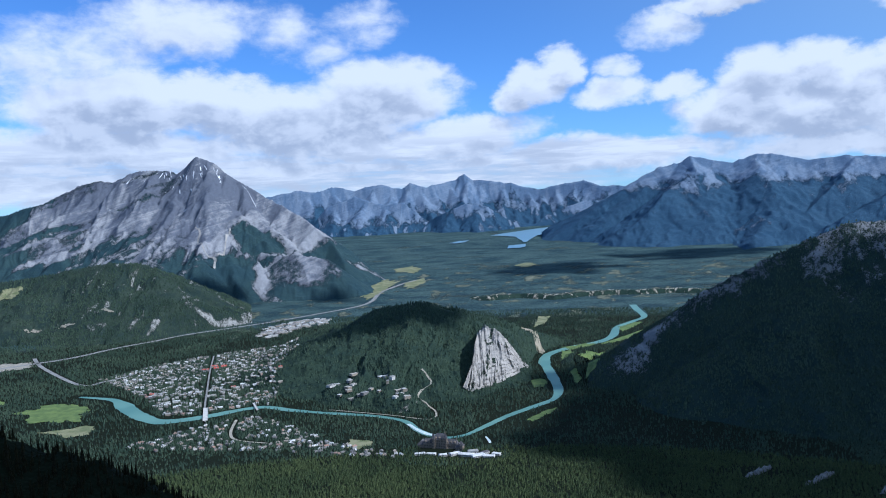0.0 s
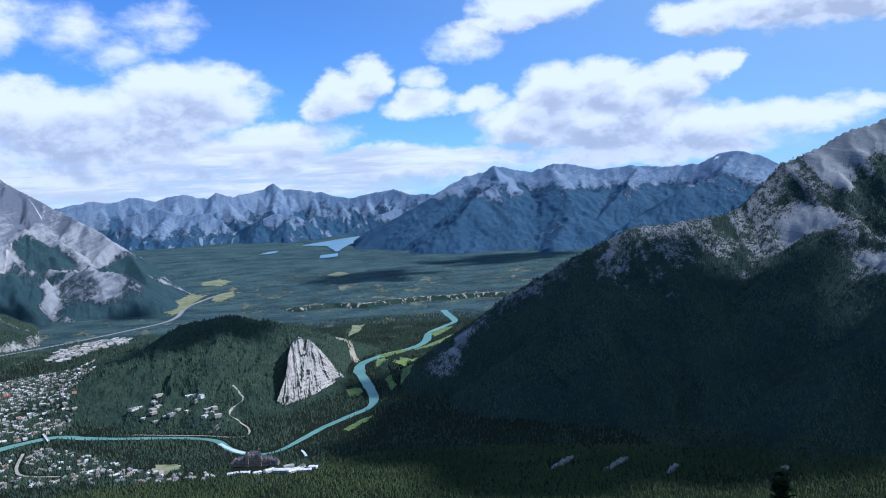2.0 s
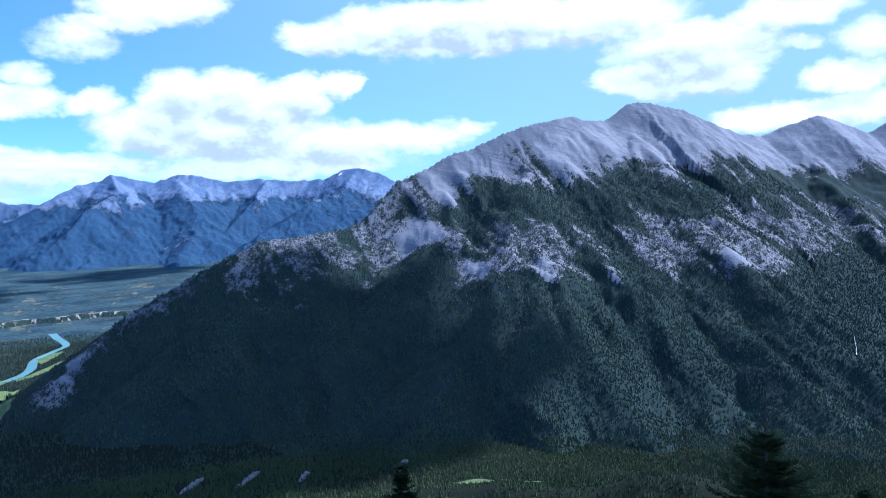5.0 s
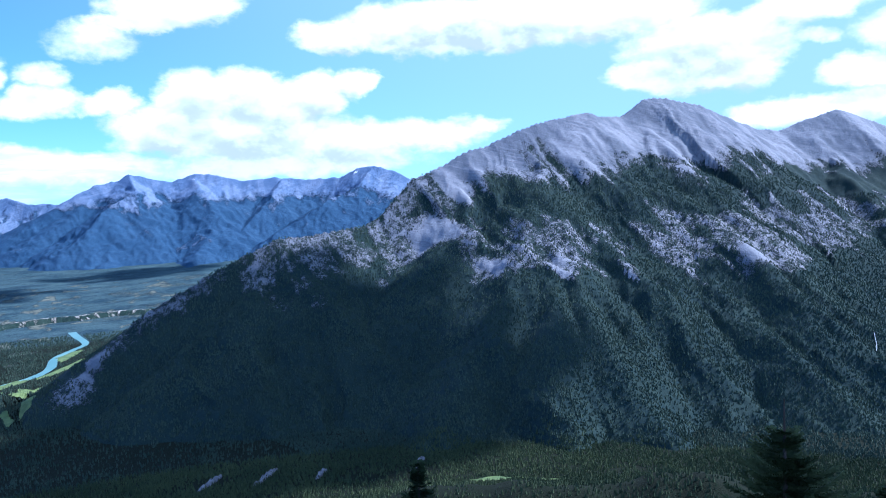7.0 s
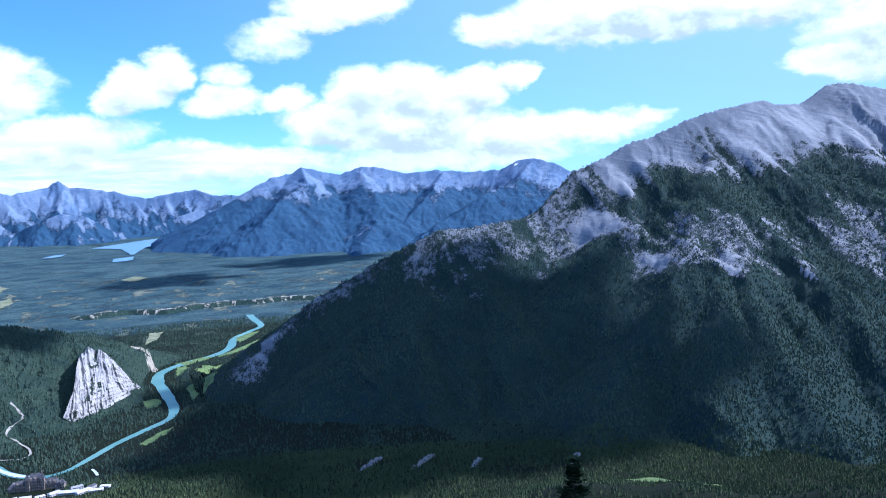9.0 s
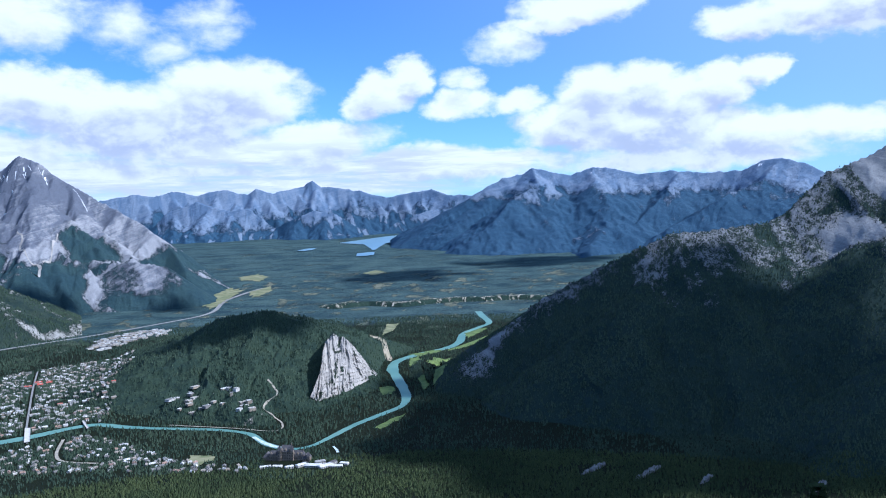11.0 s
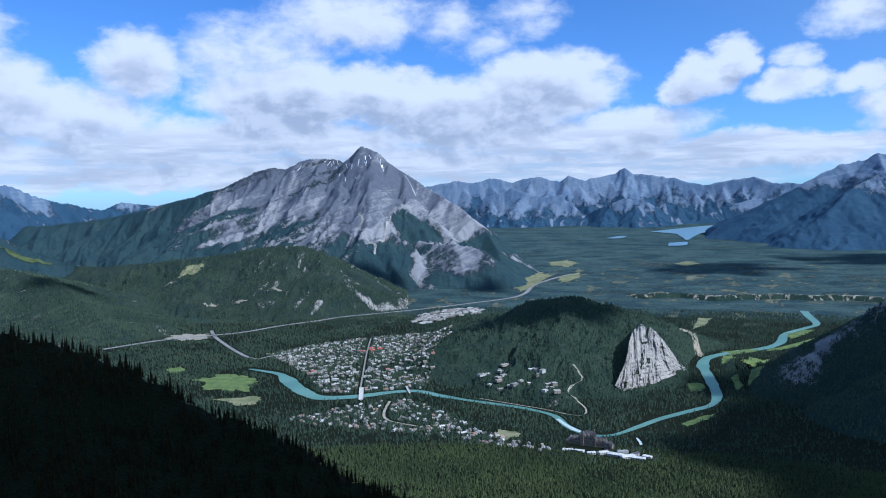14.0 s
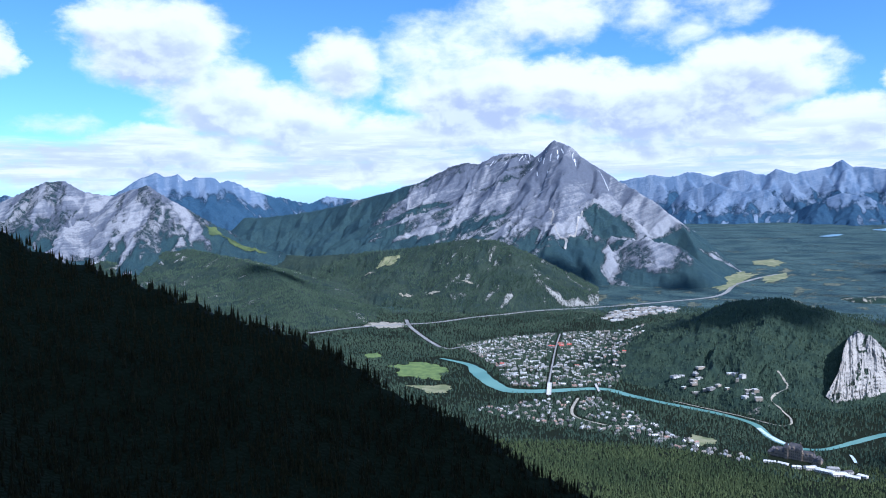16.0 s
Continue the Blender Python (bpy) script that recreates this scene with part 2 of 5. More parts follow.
def random_material(name, colours, scale, rough=0.8, by_island=False):
    """One of several colours for each thing, with a little weathering."""

    def build(n):
        ramp = n.node("ShaderNodeValToRGB")
        ramp.color_ramp.interpolation = "CONSTANT"
        while len(ramp.color_ramp.elements) < len(colours):
            ramp.color_ramp.elements.new(0.5)
        for i, c in enumerate(colours):
            ramp.color_ramp.elements[i].position, ramp.color_ramp.elements[i].color = i / len(colours), (*c, 1)
        n.put(ramp.inputs[0], n.island() if by_island else n.rand())
        v = n.noise(n.pos(), scale, 4, 0.6)
        return n.mix(n.smooth(v, 0.3, 0.7, 0.0, 0.45), ramp.outputs[0], (0.12, 0.12, 0.11)), None

    return material(name, build, rough)


def foliage(name, a, b, by_island=True):
    def build(n):
        r = n.island() if by_island else n.rand()
        v = n.noise(n.pos(), 0.012, 3, 0.5)
        f = n.noise(n.pos(), 2.5, 3, 0.6)
        c = n.mix(n.math("ADD", n.math("MULTIPLY", r, 0.6), n.math("MULTIPLY", n.smooth(v, 0.4, 0.6), 0.4)), a, b)
        return n.mix(n.smooth(f, 0.35, 0.7, 0.0, 0.5), c, tuple(q * 0.45 for q in a)), None

    return material(name, build, 0.8, spec=0.15)


# Forest here leans slightly blue: a little haze put into its colour.
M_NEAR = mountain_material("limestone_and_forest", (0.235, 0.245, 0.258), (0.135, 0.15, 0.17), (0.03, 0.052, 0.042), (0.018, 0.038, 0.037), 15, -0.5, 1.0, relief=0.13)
# Second wood-and-rock colours for hills in sun: greener, with sunlight put in.
M_HILL = mountain_material("sunlit_mixed_wood_and_rock", (0.33, 0.33, 0.315), (0.17, 0.17, 0.17), (0.042, 0.062, 0.046), (0.02, 0.038, 0.036), 11, 0.2, 1.0, relief=0.25)
# Middle peaks: some blue haze is mixed into rock and forest.
M_MID = mountain_material("grey_limestone_and_forest_hazed", (0.275, 0.285, 0.31), (0.105, 0.12, 0.157), (0.038, 0.074, 0.082), (0.026, 0.057, 0.073), 20, 0.45, 1.15)
# Far ranges: distance haze is put into the rock and forest colours as blue.
M_FAR = mountain_material("limestone_and_forest_haze_blue", (0.16, 0.212, 0.295), (0.095, 0.147, 0.235), (0.04, 0.09, 0.155), (0.029, 0.073, 0.133), 26, 0.3, 1.2)
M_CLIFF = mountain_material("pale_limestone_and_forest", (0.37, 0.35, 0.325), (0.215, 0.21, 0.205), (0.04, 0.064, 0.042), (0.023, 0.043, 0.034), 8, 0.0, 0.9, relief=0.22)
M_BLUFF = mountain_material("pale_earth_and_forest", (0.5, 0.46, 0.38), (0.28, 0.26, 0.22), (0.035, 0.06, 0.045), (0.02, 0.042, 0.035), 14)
# floor holds the shade under near trees; far canopy is blued for haze.
M_GROUND = mountain_material("forest_floor_tree_shade", (0.2, 0.205, 0.15), (0.1, 0.12, 0.09), (0.076, 0.125, 0.12), (0.02, 0.048, 0.06), 20, floor=(0.007, 0.011, 0.005))
M_CLOUD = plain_material("cloud", (0.8, 0.8, 0.8), (0.75, 0.76, 0.78), 0.01, 1.0)
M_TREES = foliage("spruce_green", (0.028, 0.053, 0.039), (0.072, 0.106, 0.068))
# Lighter, yellower green for the near woods: sunlight put into the colour.
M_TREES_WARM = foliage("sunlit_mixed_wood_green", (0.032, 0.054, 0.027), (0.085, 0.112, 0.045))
# Spruce green of the near slope, darkened: cloud shade is in the colour too.
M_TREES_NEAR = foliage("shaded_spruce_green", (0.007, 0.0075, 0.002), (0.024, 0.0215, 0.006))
M_TREE_OB = foliage("fir_green", (0.034, 0.056, 0.02), (0.08, 0.1, 0.033), False)
M_BARK = plain_material("bark", (0.05, 0.035, 0.025), (0.1, 0.08, 0.06), 3.0, 0.95)
M_WATER = material("glacial_water", lambda n: (n.mix(n.smooth(n.noise(n.pos(), 0.02, 3), 0.3, 0.7), (0.085, 0.19, 0.165), (0.125, 0.245, 0.21)),
                                               n.bump(n.noise(n.pos(), 0.6, 3), 0.15, 0.3)), 0.4, spec=0.15)
M_LAKE = material("lake_water", lambda n: (n.mix(n.smooth(n.noise(n.pos(), 0.004, 3), 0.3, 0.7), (0.14, 0.25, 0.33), (0.18, 0.3, 0.38)),), 0.3, spec=0.35)
M_FOAM = plain_material("white_water", (0.62, 0.66, 0.67), (0.3, 0.42, 0.42), 0.5, 0.6)
M_ROAD = plain_material("pale_asphalt", (0.25, 0.245, 0.235), (0.17, 0.17, 0.17), 0.08)
M_GRAVEL = plain_material("gravel", (0.33, 0.3, 0.245), (0.21, 0.2, 0.165), 0.15)
M_GRASS = plain_material("mown_grass", (0.13, 0.18, 0.055), (0.075, 0.115, 0.04), 0.1)
M_MEADOW = plain_material("dry_meadow", (0.22, 0.215, 0.125), (0.11, 0.13, 0.06), 0.06)
M_SCREE = plain_material("pale_scree", (0.36, 0.345, 0.325), (0.22, 0.215, 0.21), 0.05)
M_SNOW = plain_material("old_snow", (0.74, 0.77, 0.82), (0.6, 0.63, 0.68), 0.05, 0.7)
M_SKI = plain_material("alpine_grass", (0.085, 0.115, 0.045), (0.05, 0.075, 0.035), 0.05)
# Outcrop limestone made darker: the valley's shade is put into its colour.
M_ROCK = plain_material("limestone_in_shade", (0.2, 0.2, 0.21), (0.1, 0.1, 0.11), 0.4)
M_SAND = plain_material("sandbar", (0.32, 0.28, 0.22), (0.2, 0.19, 0.13), 0.1)
M_WALL = random_material("house_walls", [(0.42, 0.4, 0.36), (0.28, 0.235, 0.19), (0.38, 0.33, 0.27), (0.55, 0.54, 0.52), (0.2, 0.19, 0.19)], 0.6)
M_ROOF = random_material("house_roofs", [(0.42, 0.42, 0.42), (0.18, 0.17, 0.165), (0.3, 0.265, 0.23), (0.6, 0.6, 0.61), (0.12, 0.115, 0.115), (0.3, 0.19, 0.15), (0.24, 0.23, 0.22)], 0.5)
M_FLAT = random_material("flat_roofs", [(0.5, 0.5, 0.49), (0.3, 0.295, 0.29), (0.4, 0.37, 0.33), (0.66, 0.66, 0.65), (0.2, 0.2, 0.2)], 0.3)
M_HOUSES = random_material("far_house_paint", [(0.42, 0.41, 0.39), (0.24, 0.215, 0.19), (0.58, 0.58, 0.58), (0.15, 0.145, 0.14), (0.33, 0.28, 0.24), (0.2, 0.195, 0.195)], 0.5, by_island=True)
M_RED = plain_material("red_roof", (0.5, 0.07, 0.05), (0.42, 0.1, 0.07), 0.2)
M_STONE = plain_material("brown_stone", (0.27, 0.22, 0.175), (0.16, 0.135, 0.11), 0.6)
M_SLATE = plain_material("dark_slate_roof", (0.1, 0.095, 0.1), (0.06, 0.06, 0.07), 0.5)
M_GLASS = plain_material("dark_window", (0.03, 0.035, 0.04), (0.05, 0.055, 0.06), 1.0, 0.15, spec=0.6)
M_WHITE = plain_material("white_roof", (0.58, 0.58, 0.575), (0.4, 0.4, 0.4), 0.4)
M_CONC = plain_material("concrete", (0.55, 0.53, 0.5), (0.4, 0.39, 0.37), 0.5)


# ---- noise and height ----
def hashed(i, j, seed):
    h = (i.astype(np.int64) * 374761393 + j.astype(np.int64) * 668265263 + seed * 974634777) & 0xFFFFFFFF
    h = ((h ^ (h >> 13)) * 1274126177) & 0xFFFFFFFF
    return ((h ^ (h >> 16)) & 0xFFFF) / 65535.0


def vnoise(x, y, seed=0):
    i, j = np.floor(x), np.floor(y)
    u, v = x - i, y - j
    u, v = u * u * u * (u * (u * 6 - 15) + 10), v * v * v * (v * (v * 6 - 15) + 10)
    a, b, c, d = hashed(i, j, seed), hashed(i + 1, j, seed), hashed(i, j + 1, seed), hashed(i + 1, j + 1, seed)
    return (a * (1 - u) + b * u) * (1 - v) + (c * (1 - u) + d * u) * v


def fbm(x, y, octaves=5, seed=0, gain=0.5):
    s, a, t = 0.0, 1.0, 0.0
    for k in range(octaves):
        s = s + a * vnoise(x, y, seed + k)
        t += a
        x, y, a = x * 2.03 + 7.1, y * 2.03 + 3.7, a * gain
    return s / t


def ridged(x, y, octaves=5, seed=0):
    s, a, t = 0.0, 1.0, 0.0
    for k in range(octaves):
        s = s + a * (1 - np.abs(2 * vnoise(x, y, seed + k) - 1))
        t += a
        x, y, a = x * 2.1 + 5.3, y * 2.1 + 1.9, a * 0.55
    return s / t


def step(v, lo, hi):
    u = np.clip((v - lo) / (hi - lo), 0, 1)
    return u * u * (3 - 2 * u)


# The crest of the summit's own north shoulder: azimuth and elevation (degrees) seen from the lookout.
SHOULDER = [(-180, -30), (-120, 0), (-85, 6), (-70, 4)] + [(-54.36, -1.14), (-51.22, -2.86), (-47.87, -4.30), (-44.34, -5.99), (-40.64, -7.54), (-36.78, -9.22), (-32.81, -11.25), (-28.75, -13.89), (-24.63, -15.82), (-20.49, -17.94), (-16.38, -19.92), (-13.95, -20.92)] \
    + [(-5, -32), (10, -48), (180, -60)]


def valley(x, y):
    """The ground: the lookout's own mountain, the flat valley floor, and a rise that fits the far lake to the view."""
    r = np.hypot(x, y) + 1e-6
    a = np.degrees(np.arctan2(x, y))
    z = 223 * np.exp(-r / 208.0)
    z = np.maximum(z, 222.6 - 0.45 * r - np.maximum(0, r - 32) * 1.6)
    z = np.where(r > 640, z * np.clip((900 - r) / 260, 0, 1), z)
    e = np.tan(np.radians(np.interp(a, [p[0] for p in SHOULDER], [p[1] for p in SHOULDER])))
    rc = np.interp(a, [-180, -54, -14, 180], [230, 220, 150, 130])
    u = r / rc
    near = EYE + r * e - 0.2 * rc * 4 * u * (1 - u) - 3 * np.exp(-r / 25) - 1.5
    far = EYE + rc * e - (r - rc) * 0.8 - 1.5
    z = np.maximum(z, np.where(u < 1, near, far))
    knolls = np.exp(-(((r - 470) / 62) ** 2)) * step(a, 20, 40) * (14 + 0.36 * np.clip(a, 0, 70)) * (0.55 + 0.9 * fbm(a / 7, r / 160, 3, 31))
    z = z + knolls
    bumps = (fbm(x / 45, y / 45, 4, 3) - 0.5)
    z = z + bumps * np.where(r < 620, np.clip(r / 80, 0, 1) * 9 * np.clip((640 - r) / 120, 0, 1), 0)
    far_rise = np.clip((r - 1900) / 2400, 0, 1) * 80
    roll = (fbm(x / 240, y / 240, 4, 9) - 0.5) * 14 * step(r, 1900, 2300) * (1 - step(r, 2700, 3000))
    return z + far_rise + roll


def along(x, y, line):
    """Nearest of a polyline: distance, height there, arc length, and whether this is its far side."""
    best, bz, bs, run = np.full(x.shape, 1e9), np.zeros(x.shape), np.zeros(x.shape), 0.0
    behind = np.zeros(x.shape)
    for (x0, y0, z0), (x1, y1, z1) in zip(line, line[1:]):
        dx, dy = x1 - x0, y1 - y0
        n2 = dx * dx + dy * dy
        t = np.clip(((x - x0) * dx + (y - y0) * dy) / n2, 0, 1)
        d = np.hypot(x - x0 - t * dx, y - y0 - t * dy)
        k = d < best
        best, bz, bs = np.where(k, d, best), np.where(k, z0 + t * (z1 - z0), bz), np.where(k, run + t * math.sqrt(n2), bs)
        behind = np.where(k, np.clip((dx * (y - y0) - dy * (x - x0)) / math.sqrt(n2) / (d + 1e-6), 0, 1), behind)
        run += math.sqrt(n2)
    return best, bz, bs, behind


RIVER = [(-465, 979), (-417, 959), (-395, 935), (-369, 898), (-341, 865), (-317, 846), (-294, 849), (-271, 860),
    (-237, 885), (-212, 892), (-181, 874), (-145, 857), (-112, 844), (-80, 830), (-49, 805), (-33, 764), (-16,
    739), (-3, 733), (12, 740), (34, 773), (58, 810), (90, 847), (115, 877), (126, 915), (129, 961), (130, 1032),
    (131, 1083), (145, 1137), (188, 1185), (233, 1218), (265, 1267), (291, 1350), (332, 1408), (364, 1458), (374,
    1554), (382, 1622)]
HIGHWAY = [(-754, 1080), (-708, 1162), (-647, 1217), (-605, 1257), (-565, 1335), (-522, 1394), (-486, 1451), (-404,
    1527), (-346, 1584), (-267, 1680), (-203, 1766), (-179, 1849), (-166, 2018), (-116, 2157), (-73, 2239)]


def raise_by(z, x, y, line, slope, soft=0.0):
    """Lift the land to a ridge line whose flanks fall at that slope."""
    for (x0, y0, z0), (x1, y1, z1) in zip(line, line[1:]):
        reach = (max(z0, z1) + 12) / slope
        if reach <= 0:
            continue
        k = np.nonzero((x > min(x0, x1) - reach) & (x < max(x0, x1) + reach) & (y > min(y0, y1) - reach) & (y < max(y0, y1) + reach))
        px, py = x[k], y[k]
        if not len(px):
            continue
        dx, dy = x1 - x0, y1 - y0
        t = np.clip(((px - x0) * dx + (py - y0) * dy) / (dx * dx + dy * dy + 1e-9), 0, 1)
        z[k] = np.maximum(z[k], z0 + t * (z1 - z0) - (np.sqrt((px - x0 - t * dx) ** 2 + (py - y0 - t * dy) ** 2 + soft * soft) - 0.4 * soft) * slope)


class Mountain:
    """A ridge line with flanks, branching buttresses towards the valley and gullies between them."""

    def __init__(self, lines, slope, spur_every, gully, treeline, seed, rock=0.0, snowline=9999, spur_cross=1.0, jag=0.0, spread=14.0, back=1.3,
                 rock_from=-99, rib=1.35, base=0.0, crest=0.0, spur_part=(0.0, 1.0), lean=None, concave=0.7, branches=4, relief=0.5, cut=False, lumps=0.12, warp=0.9, band=None, spots=(), dark=None, sweep=None, soft=0.0, drop=0.0, stripes=None):
        rng = random.Random(seed)
        self.lines, self.slope, self.gully, self.treeline, self.seed = lines, slope, gully, treeline, seed
        self.rock, self.snowline, self.jag, self.spread = rock, snowline, jag, spread
        self.back, self.rock_from, self.rib = back, rock_from, rib
        self.base, self.crest, self.lean, self.concave, self.relief = base, crest, lean, concave, relief
        self.spurs, self.twigs, self.cross, self.cut, self.lumps, self.warp, self.band = [], [], spur_cross, cut, lumps, warp, band
        self.spots, self.dark, self.soft, self.stripes = spots, dark, soft, stripes
        main = lines[0]
        for n_seg, ((x0, y0, z0), (x1, y1, z1)) in enumerate(zip(main, main[1:])):
            if not spur_part[0] <= n_seg / (len(main) - 1) < spur_part[1]:
                continue
            length = math.hypot(x1 - x0, y1 - y0)
            k = max(1, int(round(length / spur_every)))
            for i in range(k):
                t = (i + rng.uniform(0.2, 0.8)) / k
                x, y, z = x0 + t * (x1 - x0), y0 + t * (y1 - y0), z0 + t * (z1 - z0)
                nx, ny = (y1 - y0) / length, -(x1 - x0) / length
                if nx * x + ny * y > 0:
                    nx, ny = -nx, -ny
                a = math.atan2(ny, nx) + rng.uniform(-0.35, 0.35) + (sweep(x, y) if sweep else 0)
                tall = max(z - base, 1.0)
                z -= drop * tall
                run, pts, h = 0.0, [(x, y, z)], z
                if tall < 25:
                    continue
                for s in range(6):
                    L = tall / slope / 4
                    a += rng.uniform(-0.25, 0.25)
                    run += L * rng.uniform(0.85, 1.15)
                    x, y = x + math.cos(a) * L, y + math.sin(a) * L
                    h = z - (1 - concave) * slope * run - concave * tall * 1.05 * (1 - math.exp(-1.15 * slope * run / tall))
                    pts.append((x, y, h))
                    side = 1 if (s + i) % 2 else -1
                    if s < branches and h > base + 8:
                        for side in ((1, -1) if rng.random() < 0.6 else (side,)):
                            b, q, w = a + side * rng.uniform(0.5, 1.0), [(x, y, h)], h
                            tx, ty = x, y
                            step_len = (h - base) / slope / 3.5 * rng.uniform(0.6, 1.1)
                            for _ in range(3):
                                tx, ty, w = tx + math.cos(b) * step_len, ty + math.sin(b) * step_len, w - step_len * slope * rng.uniform(0.8, 1.15)
                                b += -side * rng.uniform(0.05, 0.25)
                                q.append((tx, ty, w))
                            self.twigs.append(q)
                self.spurs.append(pts)

    def height(self, x, y):
        w = 1.0 / self.gully
        d0, z0, s0, back = along(x, y, self.lines[0])
        soft = np.clip(d0 / (2 * self.gully), 0.12, 1)
        wx = x + soft * (fbm(x * w * 0.8, y * w * 0.8, 4, self.seed) - 0.5) * self.gully * self.warp
        wy = y + soft * (fbm(x * w * 0.8 + 9, y * w * 0.8, 4, self.seed + 5) - 0.5) * self.gully * self.warp
        dw, zw, sw, _ = along(wx, wy, self.lines[0])
        k = np.clip(d0 / (self.gully * 0.6), 0, 1)
        d, zr, s = d0 * (1 - k) + dw * k, z0 * (1 - k) + zw * k, sw
        tall = np.maximum(zr - self.base, 4.0)
        fall = d * self.slope * (self.rib + (self.back - self.rib) * back)
        z = zr - (1 - self.concave) * fall - self.concave * tall * 1.06 * (1 - np.exp(-1.2 * fall / tall))
        for line in self.lines[1:]:
            raise_by(z, wx, wy, line, self.slope * 1.15)
        for line in self.spurs:
            raise_by(z, wx, wy, line, self.slope * self.cross, self.soft)
        for line in self.twigs:
            raise_by(z, wx, wy, line, self.slope * self.cross * 1.1, self.soft)
        g = ridged(s * w * 1.6 + fbm(x * w, y * w, 2, 4), d * w * 0.42, 5, self.seed + 2) - 0.62
        q = ridged(x * w * 3.1, y * w * 3.1, 4, self.seed + 8) - 0.6
        z = z + (g * self.gully * self.relief + q * self.gully * self.lumps) * np.clip(d0 / (self.gully * 0.9), 0, 1)
        if self.jag:
            z = z + (ridged(s0 / (self.jag * 5), s0 * 0 + 3.3, 4, self.seed + 3) - 0.62) * self.jag * np.exp(-d0 / (self.jag * 3))
        return z, d, s, g

    def surface(self, x, y):
        z, d, s, g = self.height(x, y)
        patch = fbm(x / (self.gully * 1.7), y / (self.gully * 1.7), 4, self.seed + 11) - 0.5
        slab = fbm(s / (self.gully * 0.3), d / (self.gully * 1.1), 4, self.seed + 14) - 0.5
        line = self.treeline + (self.lean(x, y) if self.lean else 0)
        cover = step(z + g * self.spread * 2.2 + patch * self.spread * 4 + slab * self.spread * 3, line - self.spread * 1.6, line + self.spread * 1.6)
        if self.crest:
            cover = np.maximum(cover, step(self.crest * (1 + 2.2 * slab + 1.8 * patch) - d, -18, 26) * 0.56)
        bare = (0.58 if self.rock < 0.09 else 0.9) * (np.clip(1 - self.lean(x, y) / 70, 0, 1) if self.lean else 1)
        cover = np.maximum(cover, step(g * 0.9 + patch * 0.9 + slab * 1.5 + self.rock, 0.2, 0.65) * bare * step(z, self.rock_from, self.rock_from + 40))
        if self.band:
            mid_z, half = self.band
            belt = np.exp(-(((z - mid_z + 60 * patch) / half) ** 2))
            cover = np.maximum(cover, 0.55 * step(belt * (0.9 + 2.6 * slab + 1.6 * g), 0.3, 0.85))
        if self.stripes:
            dip, thick, x0, x1 = self.stripes
            bed = fbm((z - dip * x) / thick, (x + y) / (thick * 12), 4, self.seed + 21)
            zone = step(x, x0, x0 + 200) * (1 - step(x, x1 - 120, x1)) * step(z, 70, 110)
            cover = np.clip(cover + (step(bed, 0.5, 0.62) * 0.75 - step(0.5 - bed, 0.02, 0.14) * 0.5) * zone, 0, 1)
        for sx, sy, reach, amount in self.spots:
            near = np.exp(-((np.hypot(x - sx, y - sy) / reach) ** 2)) * (1 + 1.2 * slab + 1.2 * patch)
            cover = np.clip(cover + amount * step(near, 0.3, 0.75), 0, 1)
        tone = 0.5 + g * 1.3 + slab * 1.2 + patch * 0.5
        if self.dark:
            tone = tone - self.dark[2] * step(z + patch * 60, self.dark[0], self.dark[1])
        tone = np.clip(tone, 0, 1)
        snow = step(-g * 0.9 + slab * 1.4 + patch * 0.4, 0.2, 0.5) * step(z, self.snowline, self.snowline + self.spread * 2) * step(d, 6, 20)
        if self.cut:
            low = valley(x, y) - 6
            for line, half in ((RIVER, 9), (HIGHWAY, 9)):
                e, _, _, _ = along(x, y, [(*p, 0) for p in line])
                z = low + (z - low) * step(e, half, half + 42)
        return z, cover, snow, tone


def mesh_from(name, verts, faces, mat, layers=(), smooth=True):
    me = bpy.data.meshes.new(name)
    me.vertices.add(len(verts))
    me.vertices.foreach_set("co", np.asarray(verts, np.float32).ravel())
    faces = np.asarray(faces, np.int32)
    k = faces.shape[1]
    me.loops.add(faces.size)
    me.loops.foreach_set("vertex_index", faces.ravel())
    me.polygons.add(len(faces))
    me.polygons.foreach_set("loop_start", np.arange(0, faces.size, k, dtype=np.int32))
    me.polygons.foreach_set("use_smooth", np.full(len(faces), smooth))
    for key, values in layers:
        a = me.attributes.new(key, "FLOAT", "POINT")
        a.data.foreach_set("value", np.asarray(values, np.float32).ravel())
    me.materials.append(mat)
    me.update(calc_edges=True)
    return me


def sheet(name, azs, rs, surface, mat, floor=None):
    """A terrain mesh on rings round the lookout; where floor is given, only what stands above it is kept."""
    A, R = np.meshgrid(np.radians(azs), rs)
    X, Y = R * np.sin(A), R * np.cos(A)
    Z, cover, snow, tone = surface(X, Y)
    n = len(azs)
    i = np.arange(len(rs) - 1)[:, None] * n + np.arange(n - 1)[None]
    f = np.stack([i, i + 1, i + n + 1, i + n], -1).reshape(-1, 4)
    V = np.stack([X, Y, Z], -1).reshape(-1, 3)
    cover, snow, tone = cover.ravel(), snow.ravel(), tone.ravel()
    if floor is not None:
        ok = (Z - floor(X, Y)).ravel() > -4
        f = f[ok[f].any(1)]
        used = np.unique(f)
        back = np.zeros(len(V), np.int64)
        back[used] = np.arange(len(used))
        V, f, cover, snow, tone = V[used], back[f], cover[used], snow[used], tone[used]
    return new(name, mesh_from(name, V, f, mat, (("cover", cover), ("snow", snow), ("tone", tone))))


